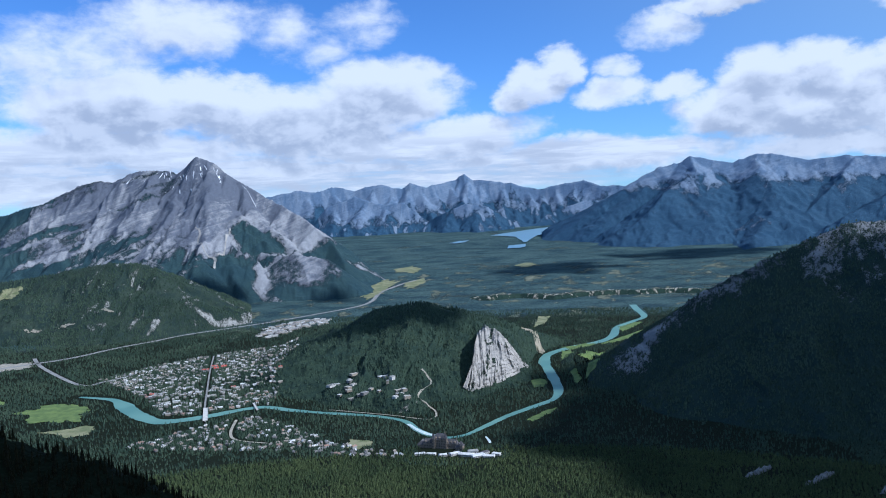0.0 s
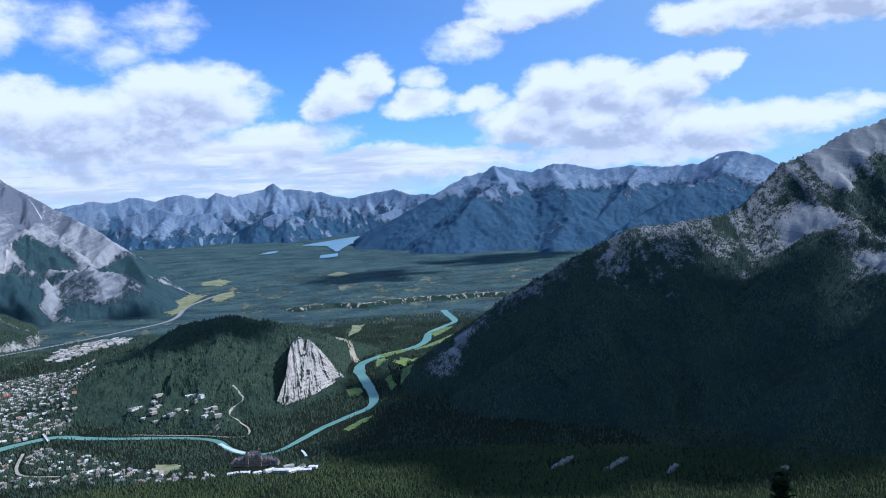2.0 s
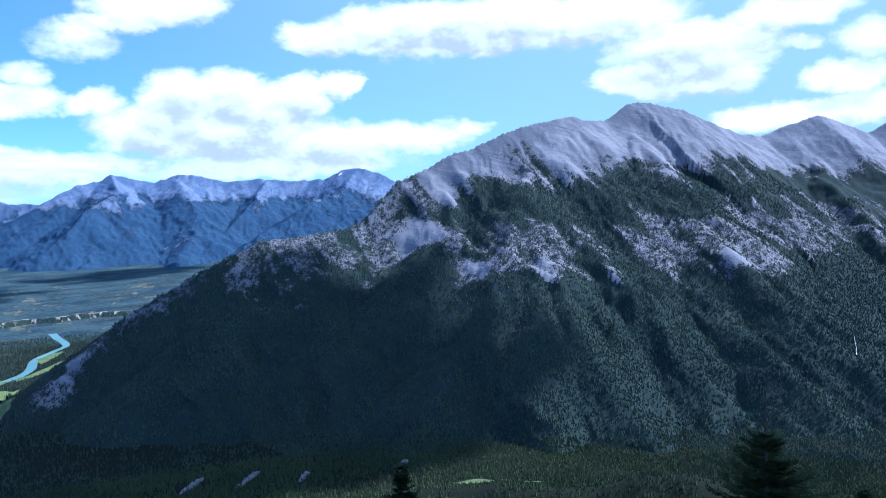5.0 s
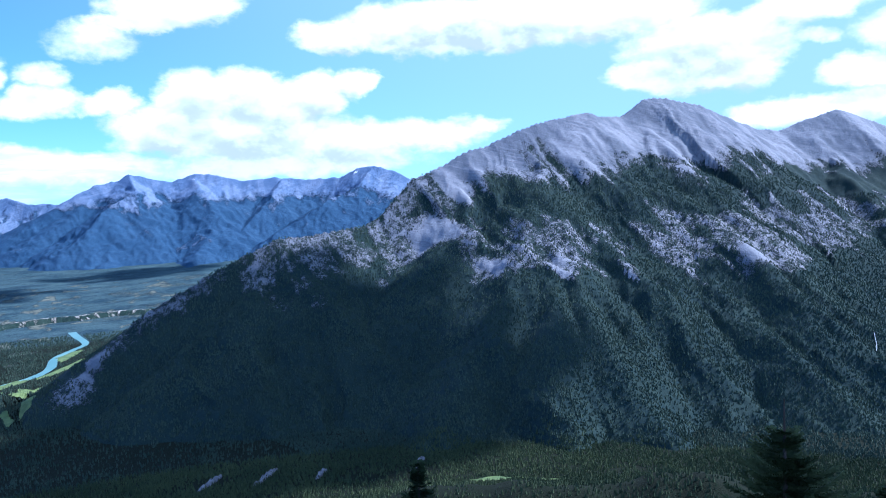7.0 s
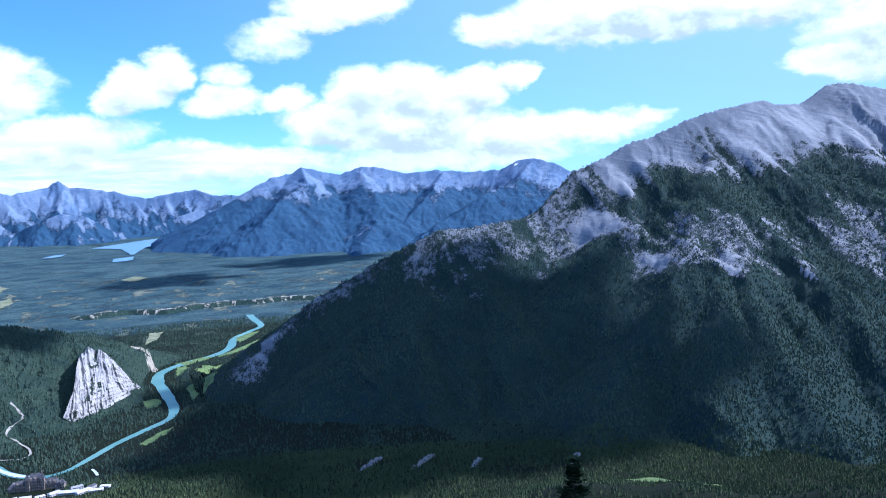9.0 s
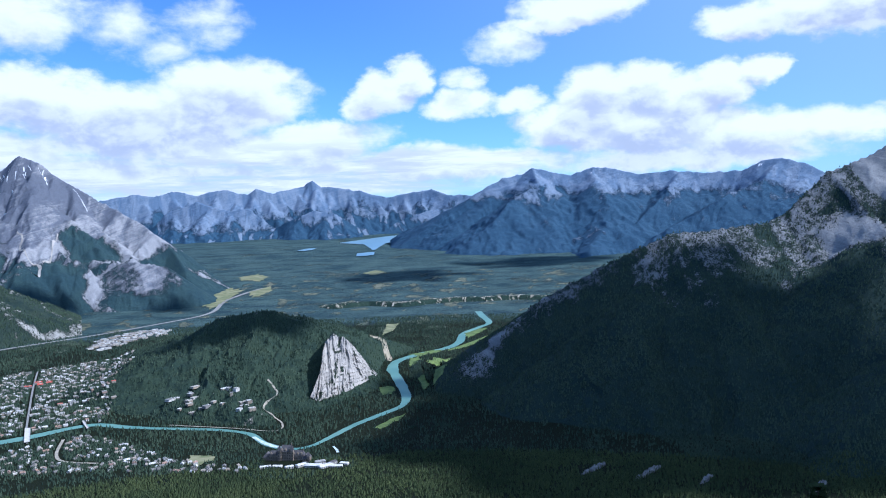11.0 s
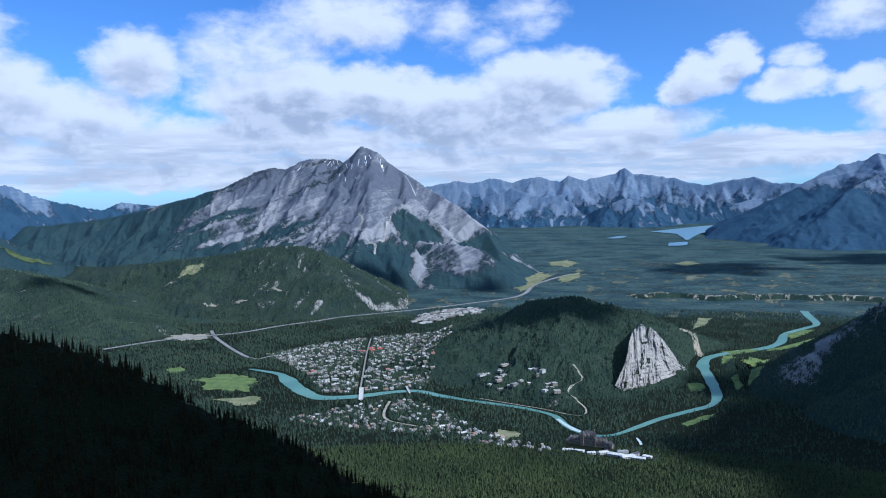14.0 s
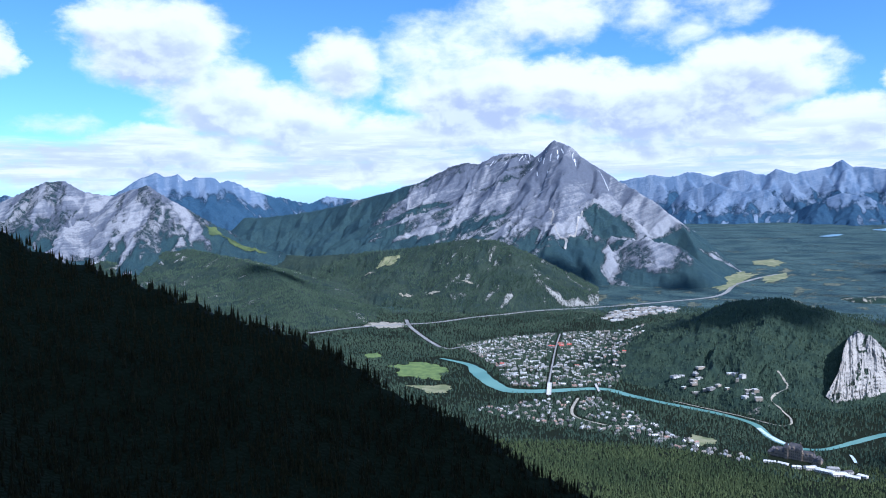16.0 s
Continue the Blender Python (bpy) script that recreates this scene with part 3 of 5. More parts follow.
RUNDLE = Mountain([[(222, 934, 4), (259, 950, 58), (294, 956, 99), (362, 953, 132), (434, 945, 165), (477, 935, 184), (520, 924, 184), (612, 914, 196), (688, 921, 257), (738, 911, 276), (771, 904, 294), (814, 895, 305), (847, 887, 320), (893, 878, 335), (939, 868, 347), (996, 855, 356), (1024, 851, 349), (1069, 848, 351), (1105, 847, 367), (1134, 847, 382), (1154, 839, 386), (1187, 819, 380), (1227, 799, 371), (1253, 789, 359), (1298, 776, 344), (1343, 762, 330), (1395, 746, 325), (1425, 736, 336), (1517, 699, 366), (1615, 647, 329), (1656, 624, 350), (1860, 500, 390), (2200, 150, 420)]], 0.58, 74, 52, 256, 21, -0.1, 330, 1.15, 7, 24, 2.6, 100, 1.25, 0, 22, concave=0.35, branches=1, relief=0.26,
                  cut=True, lumps=0.03, warp=0.5, band=(168, 40), sweep=lambda x, y: -0.6 * min(1.0, max(0.0, (x - 700) / 350)), soft=7.0, drop=0.05,
                  spots=((561, 825, 12, 0.6), (433, 852, 20, 0.35), (466, 814, 16, 0.35), (637, 710, 24, 0.35), (691, 630, 24, 0.3), (768, 580, 28, 0.4), (883, 504, 30, 0.4),
                         (654, 830, 34, 0.3), (238, 936, 13, 0.3), (246, 950, 12, 0.3), (700, 850, 30, 0.3), (690, 800, 24, 0.3), (730, 880, 30, 0.35), (858, 700, 34, -0.6), (610, 790, 40, -0.8), (560, 760, 60, -0.8)))
CASCADE = Mountain([[(-1960, 2400, 150), (-1852, 2423, 156), (-1751, 2436, 166), (-1655, 2454, 177), (-1540, 2445, 203), (-1364, 2434, 241), (-1240, 2432, 267), (-1113, 2449, 328), (-1051,
    2433, 340), (-1011, 2439, 328), (-928, 2429, 362), (-838, 2419, 362), (-807, 2408, 342), (-740, 2388, 390),
    (-679, 2385, 372), (-622, 2370, 321), (-503, 2347, 253), (-400, 2295, 192), (-317, 2228, 127), (-259, 2134,
    46)],
    [(-622, 2370, 321), (-568, 2177, 150), (-515, 2088, 106), (-382, 2045, 107), (-304, 2027, 92), (-252, 2014,
    49)]], 0.66, 105, 80, 128, 33, 0.1, 285, 1.25, 14, 30, 1.3, -99, 1.5, 0, 0, (0, 1), lambda x, y: np.clip((-760 - x) / 560, 0, 1) * 130, 0.35, 3,
    lumps=0.09, warp=0.5, relief=0.42, dark=(170, 300, 0.35), stripes=(0.4, 22, -1400, -700), soft=4.0, drop=0.0,
    spots=((-381, 2011, 80, 0.5), (-306, 2005, 70, 0.5), (-513, 2150, 75, -0.9), (-536, 1966, 60, -0.8), (-262, 2110, 70, -0.9), (-310, 2190, 60, -0.6), (-640, 2080, 50, 0.4), (-1000, 2180, 120, 0.35), (-1090, 2150, 60, 0.4)))
SQUAW = Mountain([[(-1191, 1607, 84), (-1112, 1602, 82), (-976, 1630, 92), (-821, 1624, 109), (-691, 1619, 129), (-626, 1623,
    125), (-573, 1622, 105), (-522, 1618, 63), (-482, 1609, 31)]], 0.5, 110, 30, 900, 41, 0.085, 9999, 1.0, 2, 14, concave=0.1, branches=1, cut=True, lumps=0.05, warp=0.5,
    lean=lambda x, y: np.clip((-700 - x) / 60, 0, 1) * 58)
NORQUAY = Mountain([[(-2031, 1278, 185), (-1905, 1376, 224), (-1805, 1425, 273), (-1771, 1452, 277), (-1728, 1472, 248), (-1665,
    1514, 235), (-1535, 1505, 261), (-1472, 1525, 221), (-1382, 1554, 169), (-1290, 1580, 124), (-1191, 1607, 88)]], 0.55, 95, 60, 120, 52, 0.1, 9999, 1.25, 6, 24, 1.6, rib=1.5, concave=0.4, lumps=0.07, warp=0.4, stripes=(-0.8, 24, -2300, -1250))
FOOTHILL = Mountain([[(-1440, 1388, 129), (-1300, 1386, 111), (-1139, 1368, 93), (-1004, 1310, 75), (-872, 1221, 44), (-771, 1145, 8)]], 0.3, 120, 40, 900, 57, -0.02, 9999, 1.0, 2, 14,
    concave=0.1, branches=1, cut=True, lumps=0.05, warp=0.5)
FAR_WEST = Mountain([[(-3757, 2290, 207), (-3566, 2578, 256), (-3417, 2772, 239), (-3181, 2893, 252), (-3098, 2982, 326), (-3040,
    3041, 362), (-3012, 3069, 338), (-2962, 3117, 351), (-2933, 3144, 316), (-2905, 3197, 339), (-2842, 3254,
    337), (-2821, 3271, 307), (-2808, 3323, 325), (-2728, 3452, 256), (-2670, 3623, 222), (-2585, 3744, 193),
    (-2533, 3840, 235), (-2438, 3901, 219), (-2244, 4016, 168)]], 0.72, 120, 100, 210, 61, 0.1, 270, 1.3, 16, 40, 1.3, -99, 2.0, 70, concave=0.5, relief=0.12, lumps=0.12, warp=0.7, soft=12.0, drop=0.05)
FAR_NORTH = Mountain([[(-1183, 4424, 236), (-992, 4471, 302), (-831, 4504, 324), (-735, 4521, 315), (-612, 4589, 345), (-515, 4601,
    323), (-352, 4617, 351), (-240, 4624, 318), (-191, 4626, 352), (-95, 4629, 324), (1, 4680, 348), (81, 4729,
    360), (130, 4728, 397), (181, 4727, 356), (382, 4715, 330), (565, 4696, 282), (744, 4671, 314), (831, 4656,
    321), (907, 4591, 292), (1125, 4543, 278), (1331, 4487, 230)]], 0.72, 120, 100, 195, 72, 0.15, 290, 1.3, 20, 50, 1.3, -99, 2.0, 70, concave=0.5, relief=0.12, lumps=0.12, warp=0.7, soft=12.0, drop=0.05)
FAR_FRONT = Mountain([[(-770, 4312, 70), (-644, 4332, 222), (-488, 4353, 280), (-332, 4317, 230), (-225, 4324, 242), (-91, 4279,
    133), (-2, 4230, 171), (114, 4228, 218), (228, 4224, 200), (344, 4266, 124), (489, 4302, 90), (613, 4387,
    160), (760, 4415, 201), (905, 4439, 212)]], 0.62, 120, 80, 160, 74, 0.1, 9999, 1.3, 12, 40, 1.3, -99, 2.0, 65, concave=0.5, relief=0.12, lumps=0.12, warp=0.7, soft=12.0, drop=0.05)
FAR_EAST = Mountain([[(499, 3343, 47), (573, 3433, 79), (632, 3483, 118), (795, 3491, 245), (862, 3495, 300), (959, 3522, 346),
    (1054, 3536, 364), (1101, 3532, 390), (1175, 3508, 371), (1261, 3478, 352), (1369, 3459, 387), (1457, 3423,
    380), (1545, 3384, 352), (1680, 3319, 361), (1836, 3235, 343), (1936, 3153, 348), (1993, 3094, 384), (2058,
    3051, 395), (2130, 2976, 364), (2180, 2915, 317), (2355, 2723, 294), (2716, 2363, 351)],
    [(1357, 3431, 366), (1286, 3202, 282), (1276, 3043, 211), (1355, 2844, 97)], [(1102, 3532, 388), (1063, 3335, 318), (919, 3201, 235), (794, 3079, 155)],
    [(2057, 3051, 390), (1865, 2902, 290), (1693, 2867, 240), (1546, 2802, 180), (1360, 2741, 112)], [(1708, 3282, 350), (1573, 3149, 270), (1441, 3024, 200), (1352, 2923, 146)]],
    0.5, 330, 100, 255, 83, -0.1, 318, 1.05, 14, 30, 1.3, -99, 1.3, 25, concave=0.6, relief=0.15, lumps=0.13, warp=0.6, soft=14.0, drop=0.03)
TUNNEL = Mountain([[(-198, 1113, 15), (-172, 1137, 35), (-139, 1142, 58), (-105, 1135, 76), (-71, 1128, 82), (-38, 1119, 87),
    (-11, 1110, 78), (9, 1105, 67), (28, 1100, 57), (47, 1099, 41), (85, 1092, 7), (107, 1080, -15)],
    [(-38, 1119, 87), (-66, 1008, 53), (-76, 927, 27), (-65, 858, 17)]], 0.38, 120, 34, 900, 94, -0.3, 9999, 0.9, 1.5, 10, 3.0, -99, 1.3, 0, 0, (0.2, 0.6), concave=0.1, branches=1, cut=True)
BLUFF = Mountain([[(95, 1792, 9), (170, 1821, 9), (240, 1761, 9), (309, 1799, 9), (382, 1817, 9), (446, 1797, 9), (515, 1805,
    9), (572, 1776, 9)]], 0.6, 26, 14, 900, 98, 0.3, 9999, 1.0, 4, 5, 0.2, -20, concave=0.1, branches=0)


def valley_surface(x, y):
    z = valley(x, y)
    r = np.hypot(x, y)
    open_land = step(fbm(x / 32, y / 45, 5, 17), 0.6, 0.72) * step(r, 1250, 1450) * (1 - 0.8 * step(r, 2300, 2800)) * 0.8
    open_land = np.maximum(open_land, step(fbm(x / 130, y / 70, 5, 23), 0.62, 0.72) * step(r, 1500, 1700) * 0.4)
    # Last value stays zero near by, where tree shade darkens the colour.
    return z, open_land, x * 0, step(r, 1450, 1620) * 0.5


azs = np.concatenate([np.arange(-180, -70, 2.0), np.arange(-70, 80, 0.34), np.arange(80, 181, 2.0)])
rs = np.concatenate([np.linspace(0.02, 60, 30), np.linspace(64, 700, 160), np.geomspace(708, 4950, 170)])
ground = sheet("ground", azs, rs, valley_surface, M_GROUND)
tagged(ground, "dark green forested valley floor with scattered dry clearings", "ground", kind="structure")

# azimuths of the saddles that part the peaks of a range
SADDLES = {id(FAR_EAST): (20.5, 27.5, 35.0), id(FAR_NORTH): (-6.5, -1.2, 5.0), id(FAR_WEST): (-49.0, -40.0), id(FAR_FRONT): (-3.0, 5.0)}
PEAKS = []
for name, m, a0, a1, na, r0, r1, nr, mat, label in (
        ("mountain", RUNDLE, 10, 84, 760, 560, 2150, 330, M_NEAR, "long grey limestone ridge with dark forested lower slopes in shade"),
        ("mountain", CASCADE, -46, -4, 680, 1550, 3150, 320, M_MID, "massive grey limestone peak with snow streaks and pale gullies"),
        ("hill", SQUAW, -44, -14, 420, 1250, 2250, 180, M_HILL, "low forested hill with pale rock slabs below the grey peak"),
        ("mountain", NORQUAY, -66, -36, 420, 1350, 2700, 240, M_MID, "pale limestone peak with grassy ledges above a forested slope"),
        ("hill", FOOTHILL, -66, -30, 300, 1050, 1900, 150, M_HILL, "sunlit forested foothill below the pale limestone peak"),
        ("mountain", FAR_WEST, -66, -26, 460, 3700, 4940, 110, M_FAR, "distant jagged haze-blue peaks with patches of snow"),
        ("mountain", FAR_NORTH, -18, 20, 520, 4150, 4960, 110, M_FAR, "distant haze-blue limestone range behind the lake"),
        ("mountain", FAR_FRONT, -12, 14, 460, 3800, 4720, 130, M_FAR, "haze-blue limestone foothills above the lake shore"),
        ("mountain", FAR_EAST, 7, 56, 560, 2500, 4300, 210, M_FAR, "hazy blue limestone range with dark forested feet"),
        ("hill", TUNNEL, -15, 9, 420, 740, 1420, 260, M_CLIFF, "forested rounded hill with a pale limestone cliff"),
        ("bluff", BLUFF, 0, 22, 520, 1650, 1990, 110, M_BLUFF, "pale eroded earth bluff above the river terrace")):
    cuts = SADDLES.get(id(m), ())
    edges = (a0, *cuts, a1)
    for e0, e1 in zip(edges[:-1], edges[1:]):
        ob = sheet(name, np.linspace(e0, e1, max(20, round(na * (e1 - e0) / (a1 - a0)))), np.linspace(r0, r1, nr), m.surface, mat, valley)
        if cuts and e1 != a1:
            tagged(ob, label, "mountain", "peaks of the distant ranges")
    tagged(ob, label, {"hill": "hill", "bluff": "bluff"}.get(name, "mountain"))
    PEAKS.append((m, ob))


def land(x, y):
    """Height of the land and how bare it is, over ground and mountains near enough to carry single trees."""
    z = valley(x, y)
    bare = np.zeros(x.shape)
    for m in (RUNDLE, SQUAW, TUNNEL, FOOTHILL):
        main = np.array(m.lines[0], float)
        reach = main[:, 2].max() / m.slope * 1.6 + 30
        k = np.nonzero((x > main[:, 0].min() - reach) & (x < main[:, 0].max() + reach) & (y > main[:, 1].min() - reach) & (y < main[:, 1].max() + reach))[0]
        if len(k):
            h, c, _, _ = m.surface(x[k], y[k])
            up = h > z[k]
            z[k], bare[k] = np.where(up, h, z[k]), np.where(up, c, bare[k])
    return z, bare


def limestone_cliff(owner):
    """A fluted limestone wall on the hill's flank: bearing, distance and height of its foot and brow, shaped to fit the
    camera's view, then a cap back to the slope.
    """
    bear = [0.9, 1.37, 2.08, 2.94, 3.9, 4.86, 5.81]
    foot_r, foot_z = [908, 906, 919, 937, 951, 982, 1030], [11, 5.5, 3, 3, 7, 8, 7]
    brow_b, brow_r = [1.8, 1.88, 2.11, 2.69, 3.54, 4.39, 5.32], [945, 972, 1000, 1018, 1018, 1012, 1035]
    brow_z, back_r = [37, 48, 57, 62, 58, 42, 15], [960, 1010, 1065, 1095, 1076, 1045, 1050]
    back_z = [20, 32, 48, 55, 44, 28, 8]
    nu, nv, nc = 300, 110, 20
    u = np.linspace(0, 1, nu)
    at = np.linspace(0, 1, 7)
    pick = lambda row: np.interp(u, at, row)
    U, W = np.meshgrid(u, np.concatenate([np.linspace(0, 1, nv), np.linspace(1, 2, nc + 1)[1:]]))
    up, cap = np.clip(W, 0, 1), np.clip(W - 1, 0, 1)
    crag = 1 + 0.16 * (ridged(u * 9, u * 0 + 2, 4, 5) - 0.6) * np.sin(np.pi * u)
    bearing = pick(bear) + (pick(brow_b) - pick(bear)) * up
    r = pick(foot_r) + (pick(brow_r) - pick(foot_r)) * up ** 1.25 + (pick(back_r) - pick(brow_r)) * cap
    z = pick(foot_z) + (pick(brow_z) * crag - pick(foot_z)) * up + (pick(back_z) - pick(brow_z) * crag) * cap
    bend = fbm(U * 6, W * 1.2, 3, 31) * 0.35
    flute = (ridged(U * 5.5 + bend, W * 0.7, 4, 32) - 0.55) * 17 + (ridged(U * 19 + bend * 2, W * 1.6, 4, 33) - 0.55) * 9 + (fbm(U * 40, W * 26, 4, 34) - 0.5) * 5
    fade = np.clip(up * 9, 0, 1) * (1 - cap) * np.clip(np.minimum(U, 1 - U) * 9, 0.1, 1)
    r = r - flute * fade
    a = np.radians(bearing + (fbm(U * 16, W * 6, 3, 35) - 0.5) * 0.16 * fade)
    rows = nv + nc
    k = np.arange(rows - 1)[:, None] * nu + np.arange(nu - 1)[None]
    f = np.stack([k, k + 1, k + nu + 1, k + nu], -1).reshape(-1, 4)
    V = np.stack([r * np.sin(a), r * np.cos(a), z], -1).reshape(-1, 3)
    ledge = fbm(U * 14, W * 9, 4, 36)
    cover = np.clip(1.05 - 1.6 * step(ledge, 0.6, 0.72) * 0.5 - 0.9 * cap, 0, 1)
    tone = np.clip(0.7 + flute / 70 + (fbm(U * 9, W * 3, 4, 37) - 0.5) * 0.8, 0, 1)
    ob = new("cliff", mesh_from("cliff", V, f, M_CLIFF, (("cover", cover.ravel()), ("snow", cover.ravel() * 0), ("tone", tone.ravel()))))
    ob.parent = owner
    ob["label"] = "pale fluted limestone cliff"


limestone_cliff(next(ob for m, ob in PEAKS if m is TUNNEL))


# ---- water, roads, clearings ----
def ribbon(name, line, width, mat, lift, label, category, kind="structure", wobble=0.0, over=None):
    pts = [Vector((*p[:2], 0)) for p in line]
    fine = []
    for k in range(len(pts) - 1):
        p0, p1, p2, p3 = pts[max(k - 1, 0)], pts[k], pts[k + 1], pts[min(k + 2, len(pts) - 1)]
        n = max(2, int((p2 - p1).length / 6))
        for i in range(n):
            t = i / n
            fine.append(0.5 * (2 * p1 + (p2 - p0) * t + (2 * p0 - 5 * p1 + 4 * p2 - p3) * t * t + (3 * p1 - p0 - 3 * p2 + p3) * t ** 3))
    fine.append(pts[-1])
    V, total = [], len(fine)
    for i, p in enumerate(fine):
        d = (fine[min(i + 1, total - 1)] - fine[max(i - 1, 0)]).normalized()
        w = (width(i / total) if callable(width) else width) * (1 + wobble * (noise.noise((p.x * 0.03, p.y * 0.03, 1)) + 0.5 * noise.noise((p.x * 0.11, p.y * 0.11, 4))))
        for s in (-0.5, 0.5):
            V.append((p.x - d.y * w * s, p.y + d.x * w * s))
    V = np.array(V)
    z = (over or valley)(V[:, 0], V[:, 1]) + lift
    V = np.column_stack([V, z])
    top = [(2 * i, 2 * i + 1, 2 * i + 3, 2 * i + 2) for i in range(total - 1)]
    return tagged(new(name, mesh_from(name, V, top, mat)), label, category, kind=kind), fine


def patch(name, outline, mat, lift, label, category, rough_edge=0.2, kind="structure", over=None):
    """A clearing: a filled outline with an irregular rim, laid on the land."""
    c = Vector((sum(p[0] for p in outline) / len(outline), sum(p[1] for p in outline) / len(outline)))
    rim = []
    for p, q in zip(outline, outline[1:] + outline[:1]):
        for i in range(10):
            v = Vector(p).lerp(Vector(q), i / 10)
            wave = noise.noise((v.x * 0.05, v.y * 0.05, 2)) * 2 + noise.noise((v.x * 0.17, v.y * 0.17, 5)) * 1.3
            rim.append(c + (v - c) * (1 + rough_edge * wave))
    rings = 5
    V = [(c.x, c.y)] + [tuple(c + (v - c) * (k / rings)) for k in range(1, rings + 1) for v in rim]
    V = np.array(V)
    z = (over(V[:, 0], V[:, 1]) if over else land(V[:, 0], V[:, 1])[0]) + lift
    n = len(rim)
    bm = bmesh.new()
    vs = [bm.verts.new((*p, h)) for p, h in zip(V, z)]
    for i in range(n):
        j = (i + 1) % n
        bm.faces.new((vs[0], vs[1 + i], vs[1 + j]))
        for k in range(rings - 1):
            a, b = 1 + k * n, 1 + (k + 1) * n
            bm.faces.new((vs[a + i], vs[b + i], vs[b + j], vs[a + j]))
    bmesh.ops.recalc_face_normals(bm, faces=bm.faces)
    me = bpy.data.meshes.new(name)
    bm.to_mesh(me)
    bm.free()
    me.materials.append(mat)
    OPEN.append(np.array([tuple(v) for v in rim]))
    return tagged(new(name, me), label, category, kind=kind)


hx, hy = (-3, 692)
ax, ay = (15, 662)
CLEARED = [(hx - 8, hy - 2, 21), (ax + 2, ay + 4, 15), (ax + 16, ay + 2, 12), (ax - 16, ay + 8, 10)]
OPEN, LINES = [], []


def river_width(t):
    return float(np.interp(t, [0, 0.03, 0.06, 0.13, 0.2, 0.3, 0.42, 0.5, 0.6, 0.75, 0.85, 1], [5, 10, 19, 19, 11, 8, 7, 11, 15, 14, 11, 15]))


_, mid = ribbon("river", RIVER, river_width, M_WATER, 0.35, "turquoise glacial river winding through the valley", "river", wobble=0.25)
LINES.append((mid[: len(mid) // 5], 13))
LINES.append((mid[len(mid) // 5: len(mid) // 2], 6))
LINES.append((mid[len(mid) // 2:], 10))
_, mid = ribbon("rapids", [(-44, 790), (-33, 764), (-22, 746), (-10, 736)], 4.5, M_FOAM, 0.7, "white foaming rapids in the river", "river", wobble=0.5)
_, mid = ribbon("stream", [(31, 731), (33, 720), (34, 707)], 2, M_FOAM, 0.5, "white tributary stream joining the river", "river", wobble=0.4)
LINES.append((mid, 7))
for name, line, w, mat, label in (
        ("road", HIGHWAY, 10, M_ROAD, "pale divided highway crossing the valley"),
        ("road", [(-670, 1265), (-614, 1182), (-499, 1051), (-470, 1065), (-444, 1109)], 6, M_ROAD, "pale road from the highway into town"),
        ("road", [(-264, 836), (-282, 892), (-306, 981), (-340, 1110), (-368, 1225)], 2.2, M_ROAD, "straight grey main avenue of the town"),
        ("road", [(-34, 947), (-25, 933), (-23, 914), (-34, 899), (-38, 881), (-29, 874), (-18, 844), (-16, 821)], 2.0, M_GRAVEL, "winding pale road on the forested hill"),
        ("road", [(-135, 867), (-101, 850), (-85, 842), (-60, 829), (-35, 812), (-22, 808), (-16, 821)], 2.0, M_GRAVEL, "pale road above the river bank"),
        ("road", [(-232, 840), (-224, 787), (-210, 758), (-177, 741)], 3, M_GRAVEL, "pale winding street among houses")):
    ob, mid = ribbon(name, line, w, mat, 0.6, label, "road", over=(lambda x, y: land(x, y)[0]) if mat is M_GRAVEL else None)
    LINES.append((mid, w * 0.5 + 2.5))
for outline in ([(216, 3722), (267, 3803), (312, 3852), (440, 4016), (574, 4149), (681, 4168), (603, 3951), (507, 3770), (420, 3606), (367, 3408), (342, 3304), (328, 3311), (321, 3594), (282, 3650)],
                [(240, 3041), (254, 3158), (290, 3180), (328, 3200), (313, 3078), (284, 3044)], [(18, 3379), (62, 3475), (107, 3499), (84, 3405), (50, 3364)]):
    patch("lake", outline, M_LAKE, 2.5, "pale blue lake below the distant range", "lake", 0.02)
patch("meadow", [(-505, 907), (-490, 940), (-458, 946), (-424, 915), (-410, 880), (-422, 855), (-464, 867)], M_GRASS, 0.5, "bright green riverside meadow", "meadow")
patch("meadow", [(-429, 820), (-400, 839), (-383, 834), (-375, 806), (-393, 795)], M_MEADOW, 0.5, "sports field with bare sand patches", "field")
patch("meadow", [(-579, 960), (-566, 981), (-543, 955), (-552, 935)], M_GRASS, 0.5, "small green meadow in the forest", "meadow")
for outline in ([(165, 1156), (180, 1161), (178, 1110), (162, 1074), (155, 1083)], [(176, 1079), (202, 1122), (230, 1142), (210, 1103), (194, 1067), (190, 1038), (182, 1055)],
                [(156, 1010), (164, 1015), (163, 969), (152, 952)], [(178, 1012), (194, 1009), (180, 966), (166, 956)],
                [(219, 1190), (258, 1231), (302, 1285), (349, 1344), (365, 1365), (335, 1306), (281, 1236), (235, 1186)], [(175, 1185), (204, 1203), (232, 1211), (209, 1182), (180, 1161)],
                [(292, 1346), (326, 1388), (348, 1396), (306, 1325), (285, 1300)], [(100, 971), (113, 990), (120, 964), (111, 936), (99, 932)], [(74, 789), (95, 821), (113, 838), (104, 815), (83, 787)]):
    tagged(patch("fairway", outline, M_GRASS, 0.5, "bright green golf fairway among conifers", "golf fairway", 0.22), group="fairways by the river")
